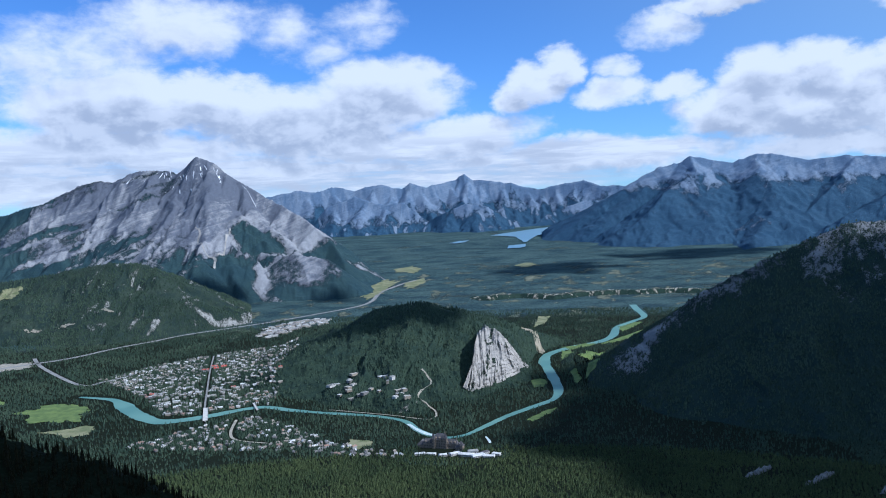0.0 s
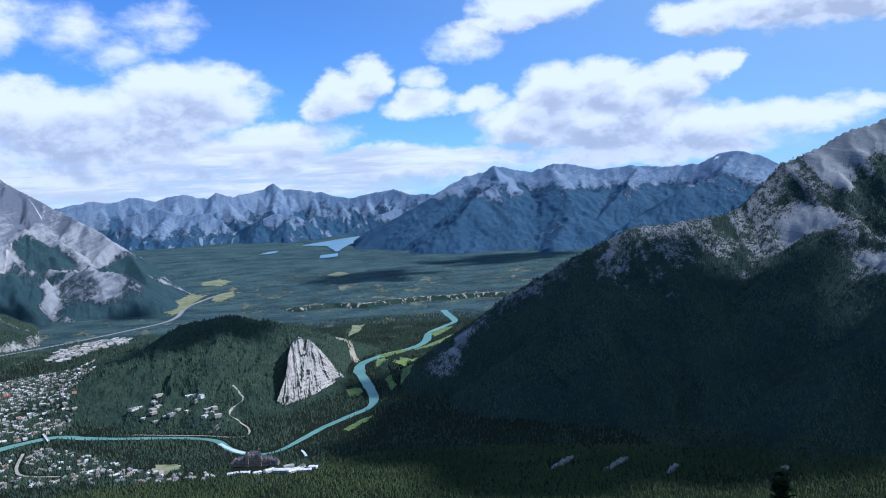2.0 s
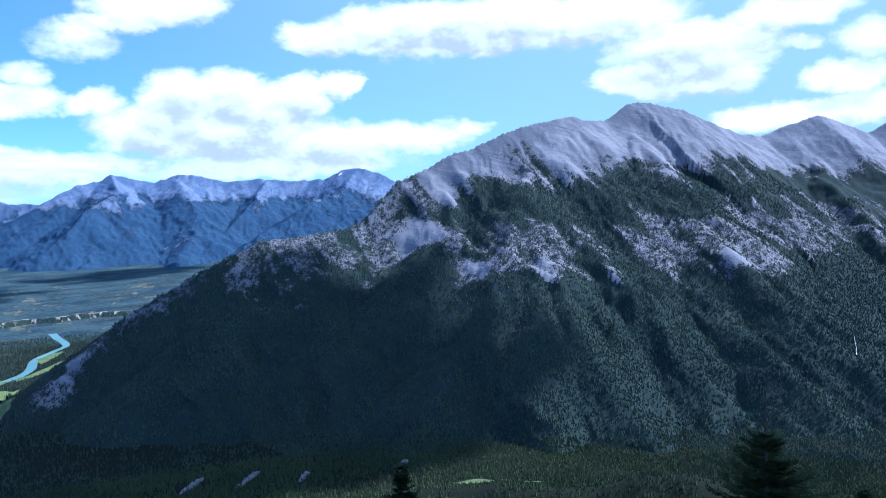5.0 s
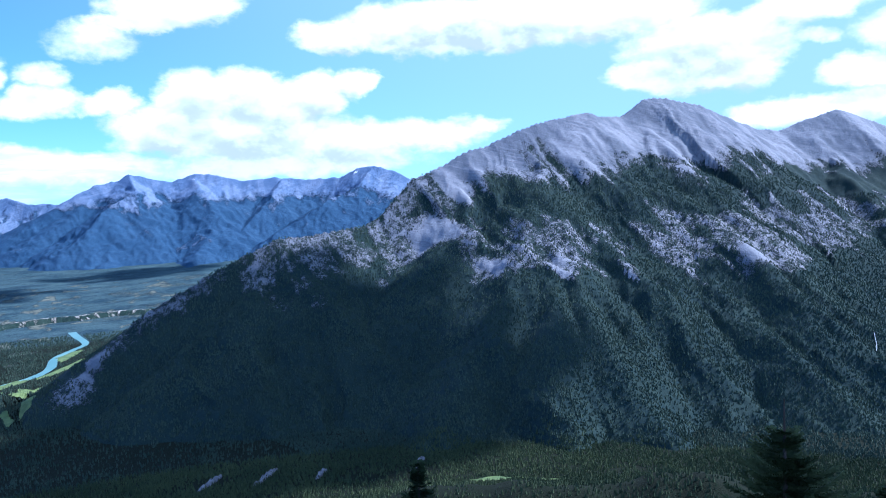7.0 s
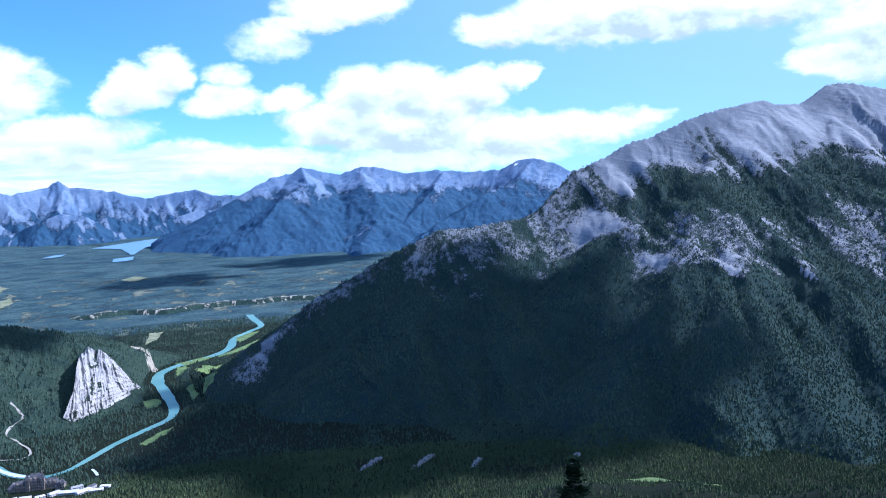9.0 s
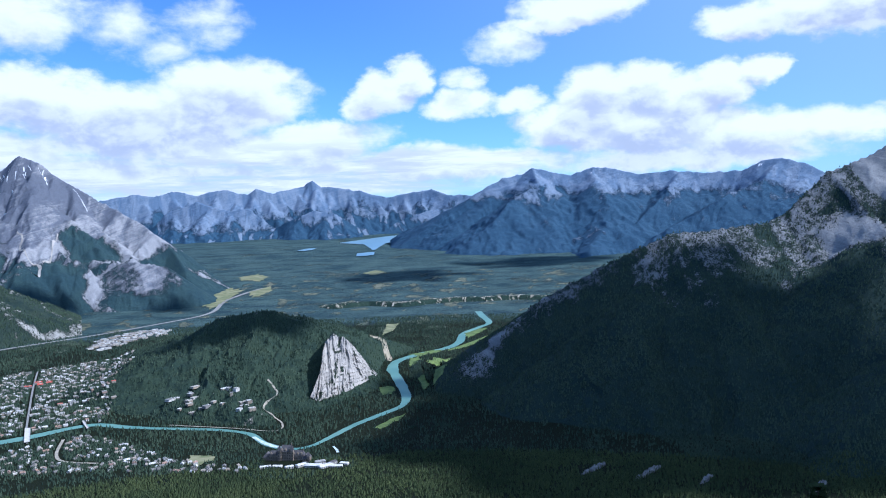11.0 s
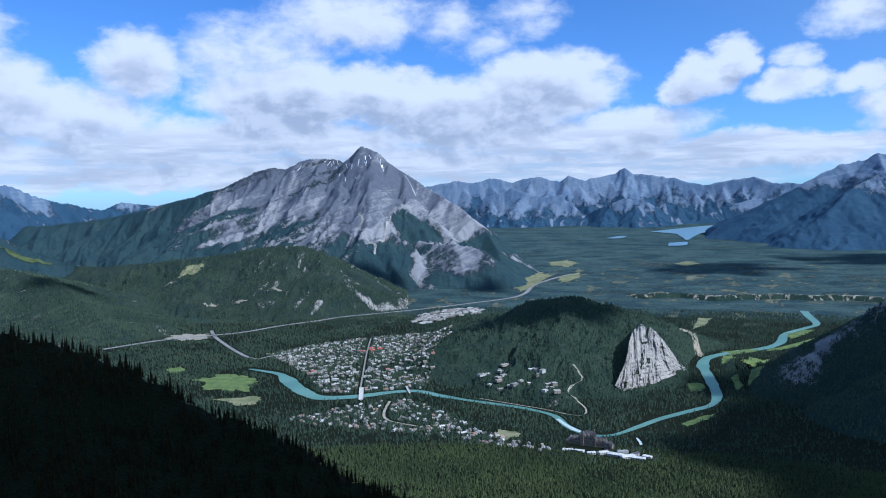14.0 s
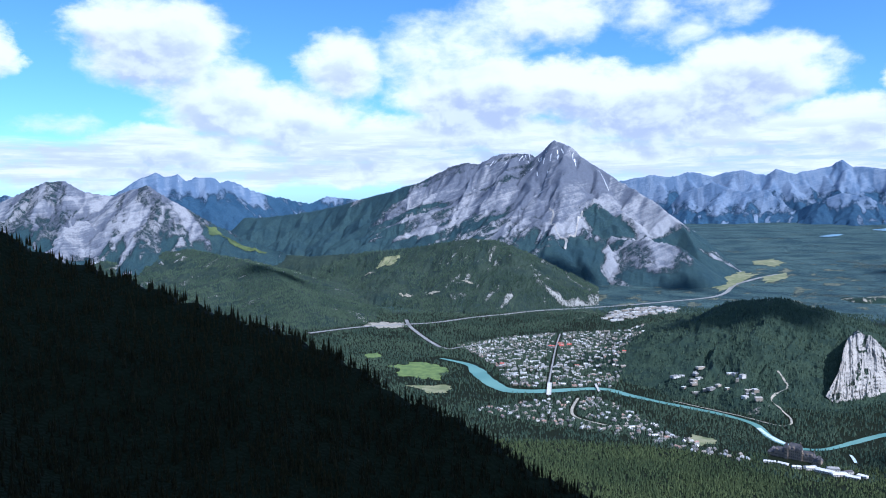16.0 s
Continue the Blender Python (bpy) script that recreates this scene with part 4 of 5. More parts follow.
for outline in ([(-219, 1969), (-211, 2184), (-186, 2269), (-134, 2193), (-161, 2049), (-184, 1903)], [(-163, 2492), (-110, 2566), (-72, 2485), (-94, 2370), (-146, 2402)], [(-116, 2146), (-66, 2263), (-60, 2143), (-104, 2058)], [(216, 2487), (264, 2557), (291, 2492), (243, 2425)], [(152, 1385), (175, 1508), (198, 1508), (174, 1415)]):
    tagged(patch("clearing", outline, M_MEADOW, 1.0, "dry yellow-green clearing in the forest", "clearing", 0.16), group="valley clearings")
patch("sandbar", [(98, 1236), (117, 1242), (142, 1279), (147, 1267), (131, 1209), (140, 1161), (132, 1145), (122, 1183), (104, 1205)], M_SAND, 0.45, "pale sand and gravel bar beside the river", "sandbar", 0.2)
patch("lawn", [(-98, 710), (-96, 739), (-78, 734), (-75, 716), (-86, 704)], M_MEADOW, 0.5, "yellow-green lawn near the hotel", "lawn")
# Grass patches added to brighten the knolls where the woods catch sun.
for outline in ([(372, 446), (384, 440), (396, 424), (390, 418), (376, 430)], [(402, 424), (416, 408), (424, 396), (414, 396), (402, 410)]):
    patch("meadow", outline, M_GRASS, 0.8, "yellow-green patch standing in for sunlight on a wooded knoll", "meadow", 0.35)
mx, my, mz = (-882, 1581, 47)
patch("clearing", [(mx - 24, my - 14), (mx - 8, my - 24), (mx + 20, my - 14), (mx + 24, my + 12), (mx, my + 24), (mx - 20, my + 16)], M_MEADOW, 1.5,
      "dry meadow on the forested hill", "clearing")

for outline in ([(-718, 1187), (-703, 1224), (-660, 1232), (-636, 1191), (-669, 1164)], [(-443, 1043), (-437, 1092), (-418, 1077), (-421, 1029)]):
    tagged(patch("gravel_yard", outline, M_GRAVEL, 0.55, "pale gravel yard beside the road", "gravel yard", 0.3), group="gravel yards")
for cx, cy in ((-765, 1450), (-700, 1440), (-905, 1530), (-640, 1475)):
    tagged(patch("gravel_pit", [(cx - 15, cy - 2), (cx, cy - 4), (cx + 16, cy - 1), (cx + 13, cy + 3), (cx - 6, cy + 4)], M_GRAVEL, 1.2, "small pale gravel cut on the forested hill",
                 "gravel pit", 0.4), group="gravel pits")


def on(m):
    return lambda x, y: m.surface(x, y)[0]


def marking(ob, owner):
    """Makes a strip or patch a part of the mountain it lies on."""
    ob.parent = owner
    for key in ("category", "kind", "group"):
        if key in ob:
            del ob[key]


OWNER = {id(m): ob for m, ob in PEAKS}
for line, w in (([(-667, 2119), (-645, 2087), (-640, 2047), (-615, 2010), (-597, 2000), (-583, 1998), (-578, 1967), (-588, 1948)], 4.5), ([(-581, 2147), (-569, 2041), (-580, 2011)], 4.0)):
    ob, _ = ribbon("scree_gully", line, w, M_SCREE, 1.6, "pale scree gully", "gully", wobble=0.9, over=on(CASCADE))
    marking(ob, OWNER[id(CASCADE)])
rng_s = np.random.default_rng(44)
for k in range(34):
    sx, sy = (-740 + rng_s.normal(0, 40), 2375 - abs(rng_s.normal(0, 34))) if k < 24 else (rng_s.uniform(-960, -820), 2415 - abs(rng_s.normal(0, 14)))
    run = rng_s.uniform(5, 22)
    lean = rng_s.uniform(-0.5, 0.7)
    ob, _ = ribbon("snow_streak", [(sx, sy), (sx + run * lean * 0.5, sy - run * 0.5), (sx + run * lean, sy - run)], rng_s.uniform(0.8, 2.0), M_SNOW, 1.2, "old snow in a gully", "snow",
                   wobble=1.0, over=on(CASCADE))
    marking(ob, OWNER[id(CASCADE)])
for line, w in (([(-726, 2215), (-716, 2200)], 2.0), ([(-593, 2354), (-573, 2342), (-545, 2304)], 1.4)):
    ob, _ = ribbon("snow_streak", line, w, M_SNOW, 1.4, "old snow in a gully", "snow", wobble=1.0, over=on(CASCADE))
    marking(ob, OWNER[id(CASCADE)])
ob, _ = ribbon("waterfall", [(863, 360), (852, 353), (839, 348)], 0.45, M_FOAM, 2.2, "thin white waterfall", "waterfall", wobble=0.5, over=on(RUNDLE))
marking(ob, OWNER[id(RUNDLE)])
for outline in ([(-1378, 1537), (-1360, 1552), (-1338, 1549), (-1350, 1522)], [(-1330, 1548), (-1282, 1563), (-1230, 1582), (-1240, 1570), (-1290, 1548)]):
    ob = patch("ski_run", outline, M_SKI, 2.0, "green grassy ski run", "ski run", 0.2, over=on(NORQUAY))
    marking(ob, OWNER[id(NORQUAY)])

# ---- forest ----
TOWN = [(-482, 1072), (-437, 1163), (-382, 1225), (-284, 1293), (-246, 1295), (-228, 1202), (-226, 1058), (-208,
    957), (-213, 898), (-273, 866), (-324, 874), (-373, 959)]
SOUTH = [(-321, 750), (-296, 780), (-259, 822), (-215, 850), (-175, 814), (-151, 784), (-114, 733), (-68, 698), (-40,
    688), (-46, 668), (-91, 679), (-136, 701), (-194, 721), (-278, 731)]
INDUSTRY = [(-338, 1387), (-345, 1498), (-298, 1576), (-239, 1610), (-232, 1529), (-286, 1456), (-315, 1363)]
CAMPUS = [(-151, 933), (-143, 941), (-118, 958), (-75, 933), (-45, 879), (-45, 859), (-64, 866), (-84, 885), (-109, 885), (-130, 901)]


def inside(x, y, poly):
    p = np.asarray(poly, float)
    c = np.zeros(x.shape, bool)
    for (x0, y0), (x1, y1) in zip(p, np.roll(p, -1, 0)):
        if y0 != y1:
            c ^= ((y0 > y) != (y1 > y)) & (x < (x1 - x0) * (y - y0) / (y1 - y0) + x0)
    return c


def near_line(x, y, mid, dist):
    hit = np.zeros(x.shape, bool)
    pts = list(mid[::4]) + [mid[-1]]
    for p, q in zip(pts, pts[1:]):
        k = np.nonzero((x > min(p.x, q.x) - dist) & (x < max(p.x, q.x) + dist) & (y > min(p.y, q.y) - dist) & (y < max(p.y, q.y) + dist))[0]
        if len(k):
            dx, dy = q.x - p.x, q.y - p.y
            t = np.clip(((x[k] - p.x) * dx + (y[k] - p.y) * dy) / (dx * dx + dy * dy + 1e-9), 0, 1)
            hit[k] |= np.hypot(x[k] - p.x - t * dx, y[k] - p.y - t * dy) < dist
    return hit


def free_ground(x, y, town_share, rng):
    keep = np.ones(x.shape, bool)
    for mid, d in LINES:
        keep &= ~near_line(x, y, mid, d)
    for o in OPEN:
        keep &= ~inside(x, y, o)
    for o, share in ((TOWN, 0.95), (SOUTH, 1.0), (INDUSTRY, 0.06), (CAMPUS, 0.45)):
        keep &= ~inside(x, y, o) | (rng.random(x.shape) < share * town_share)
    for cx, cy, reach in CLEARED:
        keep &= np.hypot(x - cx, y - cy) > reach
    return keep


def tree_mesh(name, P, h, w, tiers, sides, mat, rng):
    """Many conifers in one mesh: each of a few ragged, drooping tiers."""
    n = len(P)
    V, F, base = [], [], 0
    turn = rng.random(n) * 6.28
    for k in range(tiers):
        lo, hi = k / tiers * 0.86, min(1.0, (k + 1.75) / tiers * 0.86 + 0.1) if k < tiers - 1 else 1.0
        wide = w * (1 - 0.88 * k / max(tiers - 1, 1) * 0.9 if tiers > 1 else 1)
        tip = np.column_stack([P[:, 0], P[:, 1], P[:, 2] + h * hi])
        ring = []
        for s in range(sides):
            a = turn + (s + 0.5 * (k % 2)) * 6.2832 / sides
            rr = wide * (0.7 + 0.6 * rng.random(n))
            ring.append(np.column_stack([P[:, 0] + rr * np.cos(a), P[:, 1] + rr * np.sin(a), P[:, 2] + h * (lo - 0.05 * rng.random(n))]))
        block = np.stack([tip, *ring], 1)
        V.append(block)
    V = np.concatenate(V, 1)
    per = V.shape[1]
    start = np.arange(n)[:, None, None] * per
    tri = []
    for k in range(tiers):
        b = k * (sides + 1)
        tri += [(b, b + 1 + s, b + 1 + (s + 1) % sides) for s in range(sides)]
    F = (start + np.array(tri)[None]).reshape(-1, 3)
    return new(name, mesh_from(name, V.reshape(-1, 3), F, mat, smooth=False))


rng = np.random.default_rng(5)


def scatter(count, a0, a1, r0, r1, bias=1.0):
    a = np.radians(rng.uniform(a0, a1, count))
    r = np.sqrt(rng.random(count) ** bias * (r1 * r1 - r0 * r0) + r0 * r0)
    return r * np.sin(a), r * np.cos(a)


x, y = scatter(250000, -44, 78, 520, 1620, 1.35)
k = ~((x > 330) & (y < 930) & (np.hypot(x, y) > 715))
x, y = x[k], y[k]
z, bare = land(x, y)
keep = free_ground(x, y, 1.0, rng) & (bare * 1.25 < rng.random(x.shape)) & (z < 300)
thin = fbm(x / 60, y / 60, 4, 77)
keep &= rng.random(x.shape) < np.clip((thin - 0.3) * 6, 0.25, 1)
keep &= (valley(x, y) > z - 3) | (x < 215)
P = np.column_stack([x, y, z - 0.3])[keep]
h = rng.uniform(2.3, 4.6, len(P))
r = np.hypot(P[:, 0], P[:, 1])
k = (r < 690) & (np.hypot(P[:, 0] - hx, P[:, 1] - hy) > 60)
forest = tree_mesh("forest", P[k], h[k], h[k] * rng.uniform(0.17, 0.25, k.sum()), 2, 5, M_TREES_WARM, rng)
tagged(forest, "sunlit green mixed forest on the lower slope", "forest", kind="stuff")
P, h, r = P[~k], h[~k], r[~k]
x, y = scatter(62000, -34, 80, 400, 700, 0.8)
z, bare = land(x, y)
keep = free_ground(x, y, 0.6, rng) & (z < 75) & ((np.hypot(x, y) > 505) | (np.degrees(np.arctan2(x, y)) > 18)) & (rng.random(x.shape) < np.clip((fbm(x / 35, y / 35, 4, 71) - 0.28) * 6, 0.1, 1))
Q = np.column_stack([x, y, z - 0.3])[keep]
q = rng.uniform(1.8, 4.0, len(Q))
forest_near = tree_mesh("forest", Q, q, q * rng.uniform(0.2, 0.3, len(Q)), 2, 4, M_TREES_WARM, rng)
tagged(forest_near, "sunlit green mixed forest below the lookout", "forest", kind="stuff")
k = r < 800
forest = tree_mesh("forest", P[k], h[k], h[k] * rng.uniform(0.17, 0.25, k.sum()), 2, 5, M_TREES, rng)
tagged(forest, "dense dark green conifer forest on the valley floor", "forest", kind="stuff")
forest = tree_mesh("forest", P[~k], h[~k] * 1.05, h[~k] * rng.uniform(0.2, 0.28, (~k).sum()), 1, 4, M_TREES, rng)
tagged(forest, "distant dark green conifer forest", "forest", kind="stuff")



# spruces on the long ridge's flank, and on the hills across the valley
x, y = scatter(230000, 13, 80, 540, 1420, 1.2)
z, bare = land(x, y)
flat_part = (x > 330) & (y < 930) & (np.hypot(x, y) > 700)
keep = (flat_part | (z > valley(x, y) + 3)) & (z < 285) & (bare * 1.35 < rng.random(x.shape)) & free_ground(x, y, 1.0, rng)
keep &= rng.random(x.shape) < np.clip((fbm(x / 40, y / 40, 4, 79) - 0.22) * 5, 0.45, 1)
P = np.column_stack([x, y, z - 0.3])[keep]
h = rng.uniform(1.7, 3.4, len(P))
tagged(tree_mesh("forest", P, h, h * rng.uniform(0.3, 0.42, len(P)), 1, 4, M_TREES, rng), "dense spruce forest clothing the long ridge's flank", "forest", kind="stuff")
x, y = scatter(70000, -52, -14, 1230, 1900, 0.9)
z, bare = land(x, y)
keep = (z > valley(x, y) + 1) & (bare * 1.3 < rng.random(x.shape)) & free_ground(x, y, 1.0, rng)
keep &= rng.random(x.shape) < np.clip((fbm(x / 50, y / 50, 4, 80) - 0.3) * 6, 0.12, 1)
P = np.column_stack([x, y, z - 0.3])[keep]
h = rng.uniform(2.4, 4.6, len(P))
tagged(tree_mesh("forest", P, h, h * rng.uniform(0.26, 0.36, len(P)), 1, 4, M_TREES, rng), "mixed forest on the hills across the valley", "forest", kind="stuff")
x, y = scatter(60000, -34, -8, 640, 1320, 0.9)
keep = inside(x, y, TOWN) | inside(x, y, SOUTH) | inside(x, y, CAMPUS)
for mid, d in LINES:
    keep &= ~near_line(x, y, mid, d)
keep &= rng.random(x.shape) < np.clip((fbm(x / 22, y / 22, 4, 81) - 0.25) * 4, 0.1, 1) * np.where(np.hypot(x + 312, y - 985) < 70, 0.35, 1)
x, y = x[keep], y[keep]
P = np.column_stack([x, y, land(x, y)[0] - 0.3])
h = rng.uniform(2.2, 4.4, len(P))
tagged(tree_mesh("forest", P, h, h * rng.uniform(0.24, 0.34, len(P)), 2, 4, M_TREES, rng), "spruces and shade trees between the town's houses", "trees", kind="stuff")
x, y = scatter(26000, 26, 80, 230, 420, 0.9)
z, _ = land(x, y)
keep = (z < 100) & (rng.random(x.shape) < np.clip((fbm(x / 35, y / 35, 4, 71) - 0.28) * 6, 0.1, 1))
P = np.column_stack([x, y, z - 0.3])[keep]
h = rng.uniform(1.8, 3.6, len(P))
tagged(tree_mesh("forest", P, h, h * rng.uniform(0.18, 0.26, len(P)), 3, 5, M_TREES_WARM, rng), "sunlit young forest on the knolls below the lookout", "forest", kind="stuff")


# ---- buildings ----
def part(name, bm, mat, parent, label=""):
    me = bpy.data.meshes.new(name)
    bmesh.ops.recalc_face_normals(bm, faces=bm.faces)
    bm.to_mesh(me)
    bm.free()
    me.materials.append(mat)
    ob = new(name, me)
    ob.parent = parent
    if label:
        ob["label"] = label
    return ob


def piece(name, me, parent, at):
    ob = new(name, me)
    ob.parent, ob.location = parent, at
    return ob


def box(bm, x, y, z, sx, sy, sz, turn=0.0):
    """A block that stands on z, centred on x, y."""
    m = Matrix.Translation((x, y, z + sz / 2)) @ Matrix.Rotation(turn, 4, "Z") @ Matrix.Diagonal((sx, sy, sz, 1))
    return bmesh.ops.create_cube(bm, size=1, matrix=m)["verts"]


def prism(bm, x, y, z, sx, sy, eaves, ridge, over=0.0, hip=0.0):
    """A gabled body (eaves > 0) or a hipped roof (eaves 0)."""
    a, b = sx / 2 + over, sy / 2 + over
    low = [(-a, -b), (a, -b), (a, b), (-a, b)]
    base = [bm.verts.new((x + p, y + q, z)) for p, q in low]
    up = [bm.verts.new((x + p, y + q, z + eaves)) for p, q in low] if eaves else base
    r0, r1 = bm.verts.new((x - a + hip, y, z + eaves + ridge)), bm.verts.new((x + a - hip, y, z + eaves + ridge))
    if eaves:
        for i in range(4):
            j = (i + 1) % 4
            bm.faces.new((base[i], base[j], up[j], up[i]))
    bm.faces.new(base[::-1])
    bm.faces.new((up[0], up[1], r1, r0))
    bm.faces.new((up[2], up[3], r0, r1))
    bm.faces.new((up[1], up[2], r1))
    bm.faces.new((up[3], up[0], r0))


def slabs(bm, sx, sy, z, rise, over=0.22, thick=0.12):
    """Two roof slopes with thickness and overhang."""
    a, b = sx / 2 + over, sy / 2 + over
    drop = rise * over / (sy / 2)
    for s in (1, -1):
        top = [(-a, s * b, z - drop), (a, s * b, z - drop), (a, 0, z + rise), (-a, 0, z + rise)]
        lo = [bm.verts.new(p) for p in top]
        hi = [bm.verts.new((p, q, h + thick)) for p, q, h in top]
        bm.faces.new(lo), bm.faces.new(hi)
        for i in range(4):
            j = (i + 1) % 4
            bm.faces.new((lo[i], lo[j], hi[j], hi[i]))


def house(sx, sy, h, rise):
    e = new("house")
    bm = bmesh.new()
    prism(bm, 0, 0, 0, sx, sy, h, rise)
    part("body", bm, M_WALL, e)
    bm = bmesh.new()
    slabs(bm, sx, sy, h, rise)
    part("roof", bm, M_ROOF, e)
    bm = bmesh.new()
    box(bm, sx * 0.25, sy * 0.2, h, 0.3, 0.3, rise + 0.35)
    part("chimney", bm, M_CONC, e)
    return tagged(e, "small pitched-roof town house among conifers", "house", "houses of the town")


def block(sx, sy, h, red=False):
    e = new("commercial_building")
    bm = bmesh.new()
    box(bm, 0, 0, 0, sx, sy, h)
    part("body", bm, M_WALL, e)
    bm = bmesh.new()
    box(bm, 0, 0, h, sx + 0.15, sy + 0.15, 0.16)
    part("roof", bm, M_RED if red else M_FLAT, e)
    bm = bmesh.new()
    box(bm, sx * 0.2, -sy * 0.1, h + 0.16, sx * 0.2, sy * 0.22, 0.35)
    part("roof_unit", bm, M_CONC, e)
    return tagged(e, "flat red-roofed commercial building in the town" if red else "flat pale-roofed commercial building in the town centre", "building",
                  "blocks of the town centre")


HOUSES = [house(3.4, 2.6, 1.5, 0.9), house(4.2, 3.0, 1.7, 1.0), house(2.9, 2.5, 1.9, 1.1), house(5.4, 3.0, 1.6, 0.9)]
BLOCKS = [block(6.5, 5.0, 2.4), block(9.0, 5.5, 2.2), block(5.0, 4.5, 3.0), block(11.0, 6.0, 2.6)]
REDS = [block(9.0, 6.0, 2.6, True), block(13.0, 7.0, 2.4, True)]


def far_houses(name, P, label):
    """Many small gabled houses in one mesh."""
    base = np.array([(-.5, -.5, 0), (.5, -.5, 0), (.5, .5, 0), (-.5, .5, 0), (-.5, -.5, .6), (.5, -.5, .6), (.5, .5, .6), (-.5, .5, .6), (-.5, 0, 1), (.5, 0, 1)])
    quads = np.array([(0, 1, 5, 4), (2, 3, 7, 6), (1, 2, 6, 5), (3, 0, 4, 7), (4, 5, 9, 8), (6, 7, 8, 9), (5, 6, 9, 9), (7, 4, 8, 8)])
    n = len(P)
    S = np.column_stack([P[:, 4], P[:, 5], P[:, 6]])[:, None]
    q = base[None] * S
    c, s = np.cos(P[:, 3])[:, None], np.sin(P[:, 3])[:, None]
    V = np.stack([P[:, 0:1] + q[..., 0] * c - q[..., 1] * s, P[:, 1:2] + q[..., 0] * s + q[..., 1] * c, P[:, 2:3] + q[..., 2]], -1).reshape(-1, 3)
    tris = np.array([t for a, b, c2, d in quads for t in ((a, b, c2), (a, c2, d)) if len(set(t)) == 3])
    F = (np.arange(n)[:, None, None] * 10 + tris[None]).reshape(-1, 3)
    return tagged(new(name, mesh_from(name, V, F, M_HOUSES, smooth=False)), label, "houses", kind="stuff")


def lots(poly, turn, dx, dy, share, rng):
    """Building plots on a street grid inside an outline."""
    p = np.asarray(poly, float)
    c0, s0 = math.cos(turn), math.sin(turn)
    out = []
    reach = 320
    cx, cy = p.mean(0)
    for i in range(-int(reach / dx), int(reach / dx)):
        for j in range(-int(reach / dy), int(reach / dy)):
            if (i % 7 == 0 or j % 11 == 0) and rng.random() < 0.6:
                continue
            u, v = (i + rng.uniform(-.8, .8)) * dx, (j + rng.uniform(-.9, .9)) * dy
            out.append((cx + u * c0 - v * s0, cy + u * s0 + v * c0))
    out = np.array(out)
    k = inside(out[:, 0], out[:, 1], p) & (rng.random(len(out)) < share)
    for mid, d in LINES:
        k &= ~near_line(out[:, 0], out[:, 1], mid, d + 1.5)
    return out[k]


rng_t = np.random.default_rng(12)
STREET = math.atan2(1225 - 836, -368 + 264) - math.pi / 2
core = np.array([-312.0, 985.0])
plots = lots(TOWN, STREET, 4.6, 5.3, 0.62, rng_t)
away = np.hypot(*(plots - core).T)
plot_z = land(plots[:, 0], plots[:, 1])[0] - 0.1
order = np.argsort(np.hypot(plots[:, 0], plots[:, 1]))
few, rest_lots = 0, []
blocks_made = 0
for i in order:
    px, py = plots[i]
    turn = STREET + (0 if rng_t.random() < 0.6 else math.pi / 2) + rng_t.normal(0, 0.03)
    if away[i] < 85 * (0.7 + 0.6 * rng_t.random()) and blocks_made < 240:
        if rng_t.random() < 0.62:
            src = BLOCKS[rng_t.integers(4)] if blocks_made not in (120, 124, 128, 132) else REDS[blocks_made % 2]
            copy_thing(src, pose(px, py, plot_z[i], 0, 0, math.degrees(turn)) @ Matrix.Diagonal((rng_t.uniform(0.45, 0.85), rng_t.uniform(0.5, 0.9), rng_t.uniform(0.6, 0.95), 1)))
            blocks_made += 1
    elif few < 170:
        copy_thing(HOUSES[rng_t.integers(4)], pose(px, py, plot_z[i], 0, 0, math.degrees(turn + rng_t.normal(0, 0.2))) @ Matrix.Diagonal((rng_t.uniform(0.75, 1.1), rng_t.uniform(0.75, 1.1), rng_t.uniform(0.85, 1.2), 1)))
        few += 1
    else:
        rest_lots.append((px, py, plot_z[i], turn, rng_t.uniform(2.6, 5.5), rng_t.uniform(2.4, 3.6), rng_t.uniform(1.8, 2.9)))
for k, (px, py) in enumerate(((-347, 1113), (-335, 1123), (-341, 1137), (-327, 1135))):
    copy_thing(REDS[k % 2], pose(px, py, 0.02, 0, 0, math.degrees(STREET) + 90 * (k % 2)))
south = lots(SOUTH, STREET + 0.5, 6.4, 6.2, 0.62, rng_t)
for i, (px, py) in enumerate(south):
    turn = rng_t.uniform(0, 3.14)
    z = float(land(np.array([px]), np.array([py]))[0][0])
    if i % 2 and few < 290:
        copy_thing(HOUSES[rng_t.integers(4)], pose(px, py, z - 0.15, 0, 0, math.degrees(turn)))
        few += 1
    else:
        rest_lots.append((px, py, z - 0.2, turn, rng_t.uniform(2.6, 5.0), rng_t.uniform(2.4, 3.4), rng_t.uniform(1.8, 2.9)))
far_houses("town_houses", np.array(rest_lots), "crowded pale and grey town houses among trees")
for px, py in lots(INDUSTRY, 0.5, 11, 10, 0.85, rng_t):
    copy_thing(BLOCKS[rng_t.choice([1, 3])], pose(px, py, 0, 0, 0, 30 + rng_t.normal(0, 6)))
for px, py in lots(CAMPUS, 0.3, 9, 10, 0.55, rng_t):
    z = float(land(np.array([px]), np.array([py]))[0][0])
    copy_thing(BLOCKS[rng_t.integers(4)], pose(px, py, z - 0.3, 0, 0, rng_t.uniform(0, 60)) @ Matrix.Diagonal((rng_t.uniform(0.6, 1.3), rng_t.uniform(0.7, 1.2), rng_t.uniform(0.8, 1.4), 1)))
for src in HOUSES + BLOCKS + REDS:
    for o in (*src.children_recursive, src):
        bpy.data.objects.remove(o)


